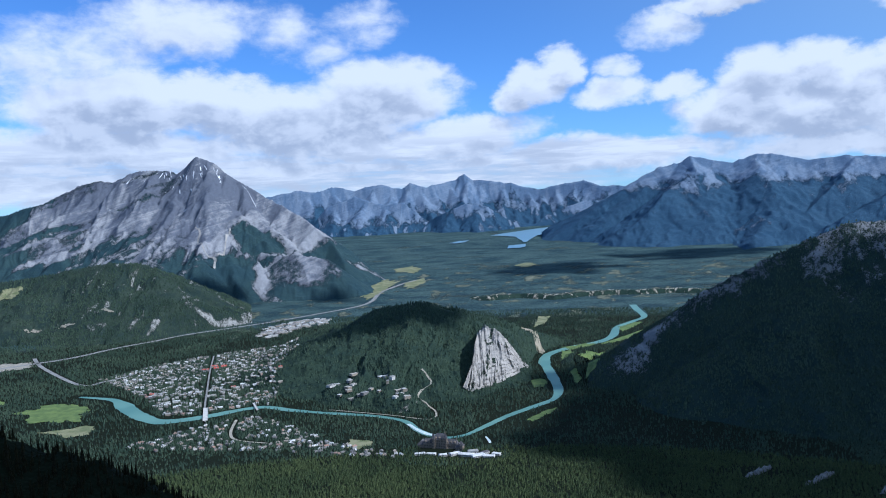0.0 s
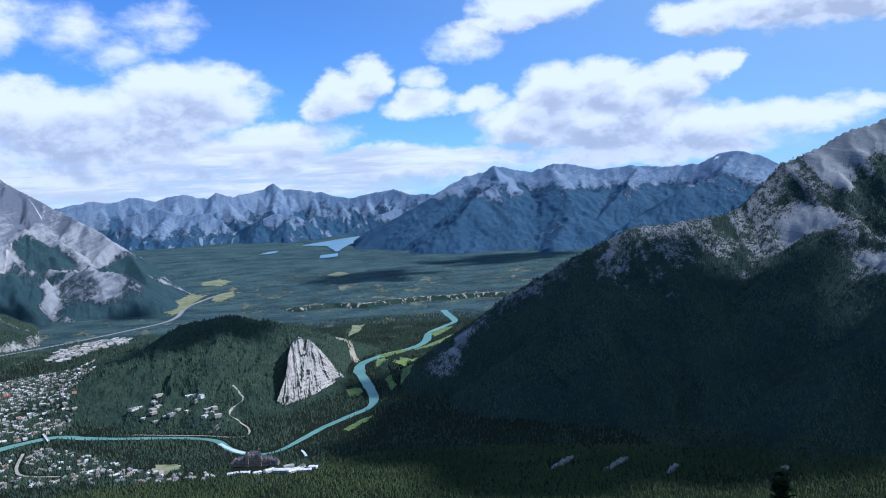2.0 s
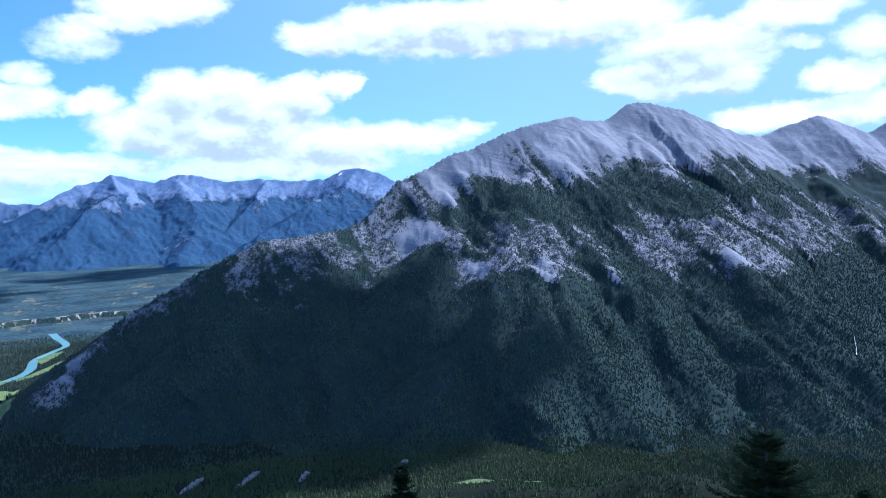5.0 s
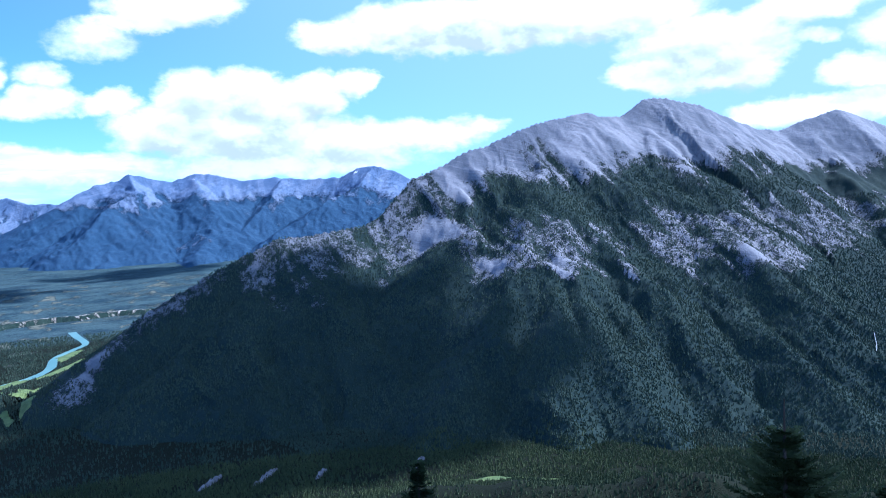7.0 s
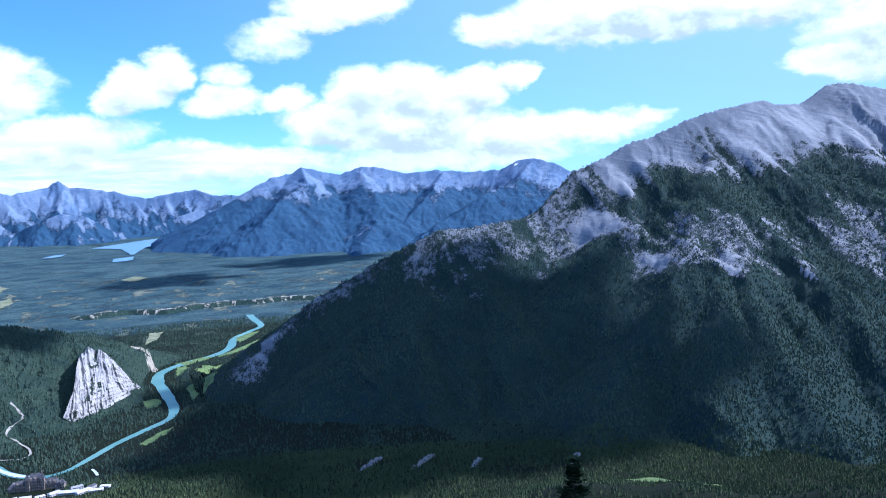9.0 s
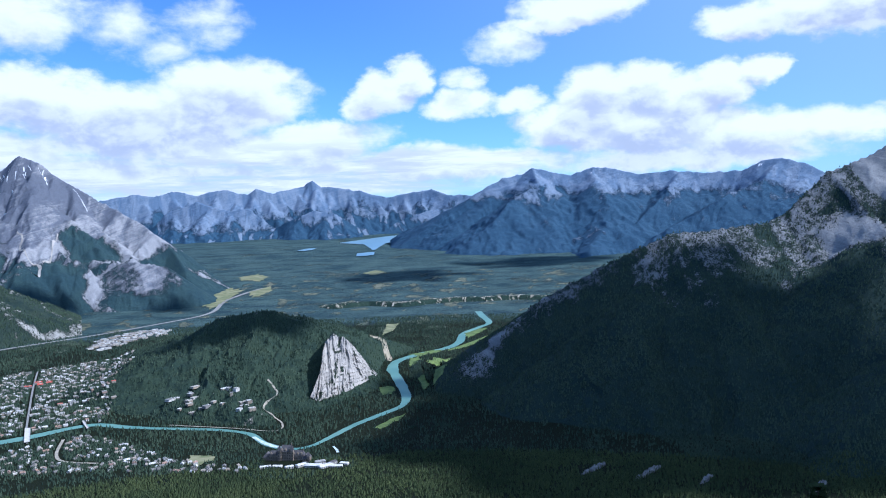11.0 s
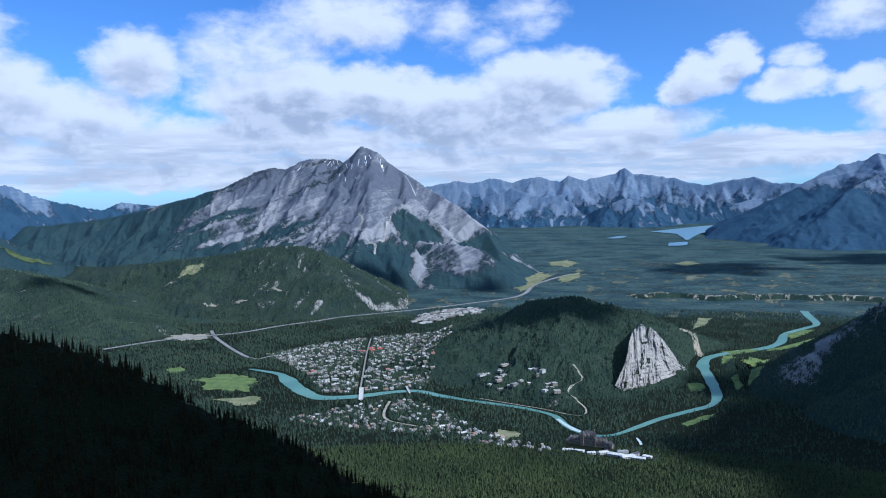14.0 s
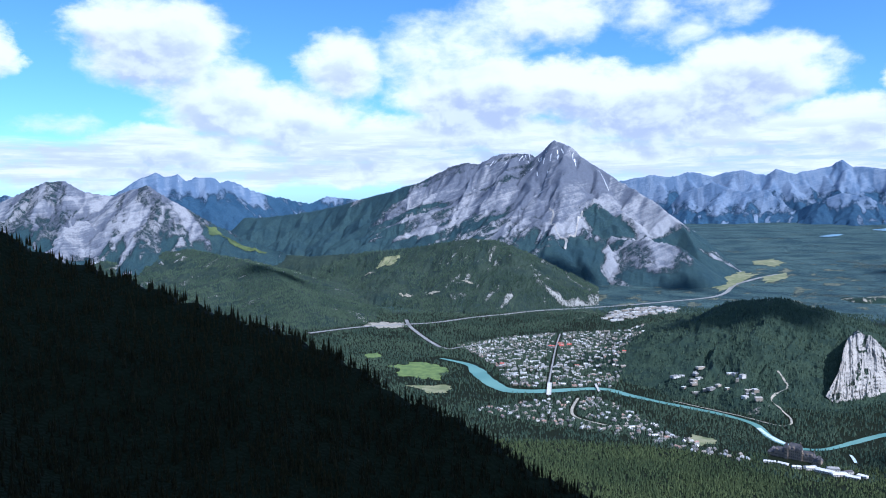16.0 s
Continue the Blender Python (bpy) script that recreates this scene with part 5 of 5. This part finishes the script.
bm = bmesh.new()
box(bm, 0, 0, 0, 0.55, 0.12, 0.95)
PANE = bpy.data.meshes.new("window")
bm.to_mesh(PANE)
bm.free()
PANE.materials.append(M_GLASS)


def hotel(x, y, z, turn):
    """A large stone castle-like hotel: a tall centre, stepped wings, steep slate roofs, dormers and rows of windows."""
    e = new("hotel")
    for name, bx, by, sx, sy, h, rise in (("central_tower", 0, 0, 11, 7, 11.5, 4.0), ("wing", -10, 0.5, 11, 5.5, 8.5, 3.0), ("wing", 10.5, -0.5, 11, 5.5, 8.8, 3.0),
                                          ("wing", -18, 3, 6.5, 9, 7.0, 2.8), ("wing", 18.5, -4, 6.5, 9, 7.6, 2.8), ("corner_turret", -5.5, -3.2, 2.6, 2.6, 12.5, 3.2),
                                          ("corner_turret", 5.5, -3.2, 2.6, 2.6, 12.5, 3.2), ("corner_turret", 21, -8, 2.6, 2.6, 9.4, 2.6), ("terrace_wing", 3, -8, 16, 4, 3.0, 1.4)):
        bm = bmesh.new()
        box(bm, bx, by, 0, sx, sy, h)
        body_ob = part(name, bm, M_STONE, e)
        bm = bmesh.new()
        if sx >= sy:
            prism(bm, bx, by, h, sx, sy, 0, rise, 0.25, min(sx, sy) * 0.3)
        else:
            prism(bm, 0, 0, 0, sy, sx, 0, rise, 0.25, min(sx, sy) * 0.3)
            bmesh.ops.transform(bm, matrix=Matrix.Translation((bx, by, h)) @ Matrix.Rotation(math.pi / 2, 4, "Z"), verts=bm.verts)
        part("roof", bm, M_SLATE, body_ob)
        n = max(2, int(sx / 1.5))
        for k in range(int(h // 1.9)):
            for i in range(n):
                piece("window", PANE, body_ob, (bx - sx / 2 + (i + 0.5) * sx / n, by - sy / 2, 0.7 + k * 1.85))
        if sx > 9 and h > 6:
            for i in (-0.3, 0.0, 0.3):
                bm = bmesh.new()
                prism(bm, bx + sx * i, by - sy / 2 + 0.5, h - 0.2, 1.3, 1.2, 1.5, 0.9)
                part("dormer", bm, M_STONE, body_ob)
            bm = bmesh.new()
            box(bm, bx + sx * 0.4, by, h + rise * 0.4, 0.7, 0.7, rise * 0.9)
            part("chimney", bm, M_STONE, body_ob)
    e.matrix_world = pose(x, y, z, 0, 0, turn) @ Matrix.Diagonal((1, 1, 1.25, 1))
    return tagged(e, "large brown stone castle hotel with dark steep roofs", "hotel")


hotel(hx - 8, hy + 6, 0.0, -14)


def annex(x, y, sx, sy, h, turn, roof_mat, label):
    e = new("annex_building")
    bm = bmesh.new()
    box(bm, 0, 0, 0, sx, sy, h)
    part("body", bm, M_CONC, e)
    bm = bmesh.new()
    prism(bm, 0, 0, h, sx, sy, 0, h * 0.35, 0.3, sx * 0.08)
    part("roof", bm, roof_mat, e)
    n = max(3, int(sx / 1.8))
    for i in range(n):
        piece("window", PANE, e, (-sx / 2 + (i + 0.5) * sx / n, -sy / 2, h * 0.35))
    z = float(land(np.array([x]), np.array([y]))[0][0])
    e.matrix_world = pose(x, y, z - 0.4, 0, 0, turn)
    return tagged(e, label, "building", "hotel annexes")


for dx, dy, sx, sy, h, turn, mat in ((-14, 8, 9, 5, 2.6, 30, M_WHITE), (-4, 4, 13, 6, 2.4, -20, M_WHITE), (6, 0, 12, 7, 2.2, 25, M_FLAT), (15, -3, 10, 5, 2.0, -10, M_WHITE),
                                     (2, 12, 9, 4, 3.0, 10, M_FLAT), (12, 9, 8, 4, 2.4, 40, M_SLATE), (22, 3, 7, 4, 2.2, -25, M_FLAT), (-24, 6, 7, 4, 2.2, 15, M_WHITE), (-34, 12, 8, 4, 2, -15, M_FLAT),
                                     (-44, 14, 9, 4, 2, 8, M_WHITE)):
    annex(ax + dx, ay + dy, sx, sy, h, turn, mat, "pale roofed building beside the large hotel")


def bridge(name, p, q, width, piers, label):
    e = new(name)
    a, b = Vector((*p, 0)), Vector((*q, 0))
    L = (b - a).length
    bm = bmesh.new()
    box(bm, 0, 0, 1.6, L, width, 0.4)
    part("deck", bm, M_CONC, e)
    for s in (-1, 1):
        bm = bmesh.new()
        box(bm, 0, s * width / 2, 2.0, L, 0.25, 0.45)
        part("parapet", bm, M_CONC, e)
    for i in range(piers):
        bm = bmesh.new()
        box(bm, (i + 0.5) / piers * L - L / 2, 0, -0.5, 0.9, width * 0.9, 2.1)
        part("pier", bm, M_CONC, e)
    m = (a + b) / 2
    e.matrix_world = pose(m.x, m.y, 0, 0, 0, math.degrees(math.atan2((b - a).y, (b - a).x)))
    return tagged(e, label, "bridge")


bridge("road_bridge", (-265, 838), (-281, 893), 5, 4, "pale concrete road bridge over the turquoise river")
(fx0, fy0), (fx1, fy1) = [(-230, 908), (-217, 874)]
bridge("foot_bridge", (fx0, fy0), (fx1, fy1), 2.2, 2, "narrow pale footbridge over the river")

# the shaded spruce slope of the lookout's own shoulder
x, y = scatter(24000, -64, -8, 40, 262, 1.35)
z, _ = land(x, y)
P = np.column_stack([x, y, z - 0.2])
h = rng.uniform(1.2, 3.2, len(P)) * np.where(rng.random(len(P)) < 0.12, 1.35, 1)
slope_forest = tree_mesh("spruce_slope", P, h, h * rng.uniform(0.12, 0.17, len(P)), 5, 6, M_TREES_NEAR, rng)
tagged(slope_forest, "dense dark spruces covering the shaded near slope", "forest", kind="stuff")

# ---- unseen clouds added to shade the slopes and valley ----
def cumulus(centre, size, puffs, seed):
    rc = random.Random(seed)
    bm = bmesh.new()
    for _ in range(puffs):
        a, q = rc.uniform(0, 6.28), math.sqrt(rc.random())
        r = rc.uniform(0.16, 0.3) * (1.15 - 0.6 * q)
        c = Vector((math.cos(a) * q * size[0] * 0.5, math.sin(a) * q * size[1] * 0.5, rc.uniform(0, 0.5) * size[2] * (1 - q)))
        m = Matrix.Translation(c) @ Matrix.Diagonal((r * size[0], r * size[1], r * size[2] * 1.6, 1))
        bmesh.ops.create_icosphere(bm, subdivisions=2, radius=1, matrix=m)
    for v in bm.verts:
        v.co += v.co.normalized() * noise.fractal(v.co * (9 / size[0]), 1, 2, 4) * size[0] * 0.05
        v.co.z = max(v.co.z, -size[2] * 0.12 + 4 * noise.noise(v.co * 0.03))
    me = bpy.data.meshes.new("cloud")
    for f in bm.faces:
        f.smooth = True
    bm.to_mesh(me)
    bm.free()
    me.materials.append(M_CLOUD)
    ob = new("cloud", me)
    ob.matrix_world = pose(*centre)
    return tagged(ob, "unseen cumulus cloud above the view, added to shade the land", "cloud", kind="structure")


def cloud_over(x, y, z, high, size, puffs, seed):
    """An unseen cloud, placed so that its shadow falls on the land round x, y, z."""
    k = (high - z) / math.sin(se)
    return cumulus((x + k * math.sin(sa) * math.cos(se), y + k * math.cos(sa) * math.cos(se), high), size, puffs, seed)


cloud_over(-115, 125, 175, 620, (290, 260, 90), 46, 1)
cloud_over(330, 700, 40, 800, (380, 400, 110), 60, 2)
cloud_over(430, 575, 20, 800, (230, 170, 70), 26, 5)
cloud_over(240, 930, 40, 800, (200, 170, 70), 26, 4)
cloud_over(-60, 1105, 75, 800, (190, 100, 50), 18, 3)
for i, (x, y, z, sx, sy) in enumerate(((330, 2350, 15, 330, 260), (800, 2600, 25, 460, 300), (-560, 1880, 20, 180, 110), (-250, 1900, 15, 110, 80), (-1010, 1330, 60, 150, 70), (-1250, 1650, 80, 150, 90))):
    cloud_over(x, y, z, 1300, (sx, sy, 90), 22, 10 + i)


def outcrop(x, y, sx, sy, sz, seed):
    """A low limestone outcrop, coloured dark for the shade it lies in."""
    bm = bmesh.new()
    bmesh.ops.create_icosphere(bm, subdivisions=5, radius=1, matrix=Matrix.Diagonal((sx / 2, sy / 2, sz, 1)))
    for v in bm.verts:
        v.co += Vector((1.6, 0.8, 0.5)) * (noise.fractal(v.co * 0.4 + Vector((seed, 0, 0)), 1, 2, 6) * 1.6)
    me = bpy.data.meshes.new("rock_outcrop")
    bm.to_mesh(me)
    bm.free()
    me.materials.append(M_ROCK)
    ob = new("rock_outcrop", me)
    z = float(land(np.array([float(x)]), np.array([float(y)]))[0][0])
    ob.matrix_world = pose(x, y, z - 0.5, 0, 0, 40)
    return tagged(ob, "pale limestone outcrop in the shaded valley forest", "rock", "valley outcrops")


for k, ((ox, oy), sx) in enumerate((((231, 591), 41), ((266, 569), 54), ((304, 545), 27), ((371, 507), 49))):
    outcrop(ox, oy, sx, 5, 3.2, 30 + k)


def fir(height, reach, seed, leader):
    """A single fir: tapered trunk with a bare leader, and dense whorls of needle-covered boughs with side twigs."""
    rf = random.Random(seed)
    e = new("fir_tree")
    bm = bmesh.new()
    bmesh.ops.create_cone(bm, cap_ends=True, segments=8, radius1=height * 0.02, radius2=height * 0.0015, depth=height, matrix=Matrix.Translation((0, 0, height / 2)))
    part("trunk", bm, M_BARK, e)
    V, F = [], []

    def sprig(p, d, length, wide, droop):
        side = d.cross(Vector((0, 0, 1))).normalized()
        n = max(5, int(length / 0.035))
        for i in range(n):
            t = (i + 0.5) / n
            c = p + d * (length * t) + Vector((0, 0, droop * length * (t * t * 0.9 - t * 0.9)))
            w = wide * (1 - 0.6 * t) * rf.uniform(0.6, 1.2)
            for s in (-1, 1):
                tip = c + side * (s * w) + d * (w * 0.8) + Vector((0, 0, rf.uniform(-0.35, 0.3) * w))
                k = len(V)
                V.extend([tuple(c - d * 0.018), tuple(c + d * 0.018 + Vector((0, 0, 0.02))), tuple(tip)])
                F.append((k, k + 1, k + 2))
            k = len(V)
            V.extend([tuple(c - side * 0.014), tuple(c + side * 0.014), tuple(c + d * w * 0.7 + Vector((0, 0, w * rf.uniform(-0.2, 0.6))))])
            F.append((k, k + 1, k + 2))

    top = height - leader
    z = top
    while z > height * 0.15:
        u = (top - z) / (top * 0.85)
        full = min(1.0, 0.16 + 2.2 * u)
        for i in range(rf.randint(6, 8)):
            a = rf.uniform(0, 6.28)
            d = Vector((math.cos(a), math.sin(a), 0.4 - 0.5 * u)).normalized()
            L = reach * full * rf.uniform(0.35, 1.25)
            root = Vector((0, 0, z + rf.uniform(-0.03, 0.03)))
            sprig(root, d, L, 0.12, 0.5)
            for _ in range(int(2 + L * 7)):
                t = rf.uniform(0.2, 0.9)
                s = rf.choice((-1, 1)) * rf.uniform(0.5, 0.9)
                f = Vector((d.x * math.cos(s) - d.y * math.sin(s), d.x * math.sin(s) + d.y * math.cos(s), d.z + rf.uniform(-0.2, 0.15))).normalized()
                sprig(root + d * (L * t) + Vector((0, 0, 0.5 * L * (t * t * 0.9 - t * 0.9))), f, L * (1 - t) * 0.6 + 0.06, 0.07, 0.4)
        z -= rf.uniform(0.05, 0.11) if z > top - 1.6 else 0.16
    crown = new("crown", mesh_from("crown", V, F, M_TREE_OB, smooth=False))
    crown.parent = e
    return tagged(e, "dark green fir with a bare pointed leader", "tree", "firs at the lookout")


def fir_at(az, tip_el, dist, leader, reach, seed):
    a = radians(az)
    x, y = dist * math.sin(a), dist * math.cos(a)
    g = float(valley(np.array([x]), np.array([y]))[0]) - 0.1
    e = fir(EYE + dist * math.tan(radians(tip_el)) - g, reach, seed, leader)
    e.matrix_world = pose(x, y, g, 0, 0, seed * 40)
    return e


fir_at(61.97, -14.10, 11, 0.46, 1.15, 3)
fir_at(36.22, -18.47, 16, 0.08, 0.6, 4)
fir_at(67.91, -18.86, 18, 0.1, 0.5, 5)
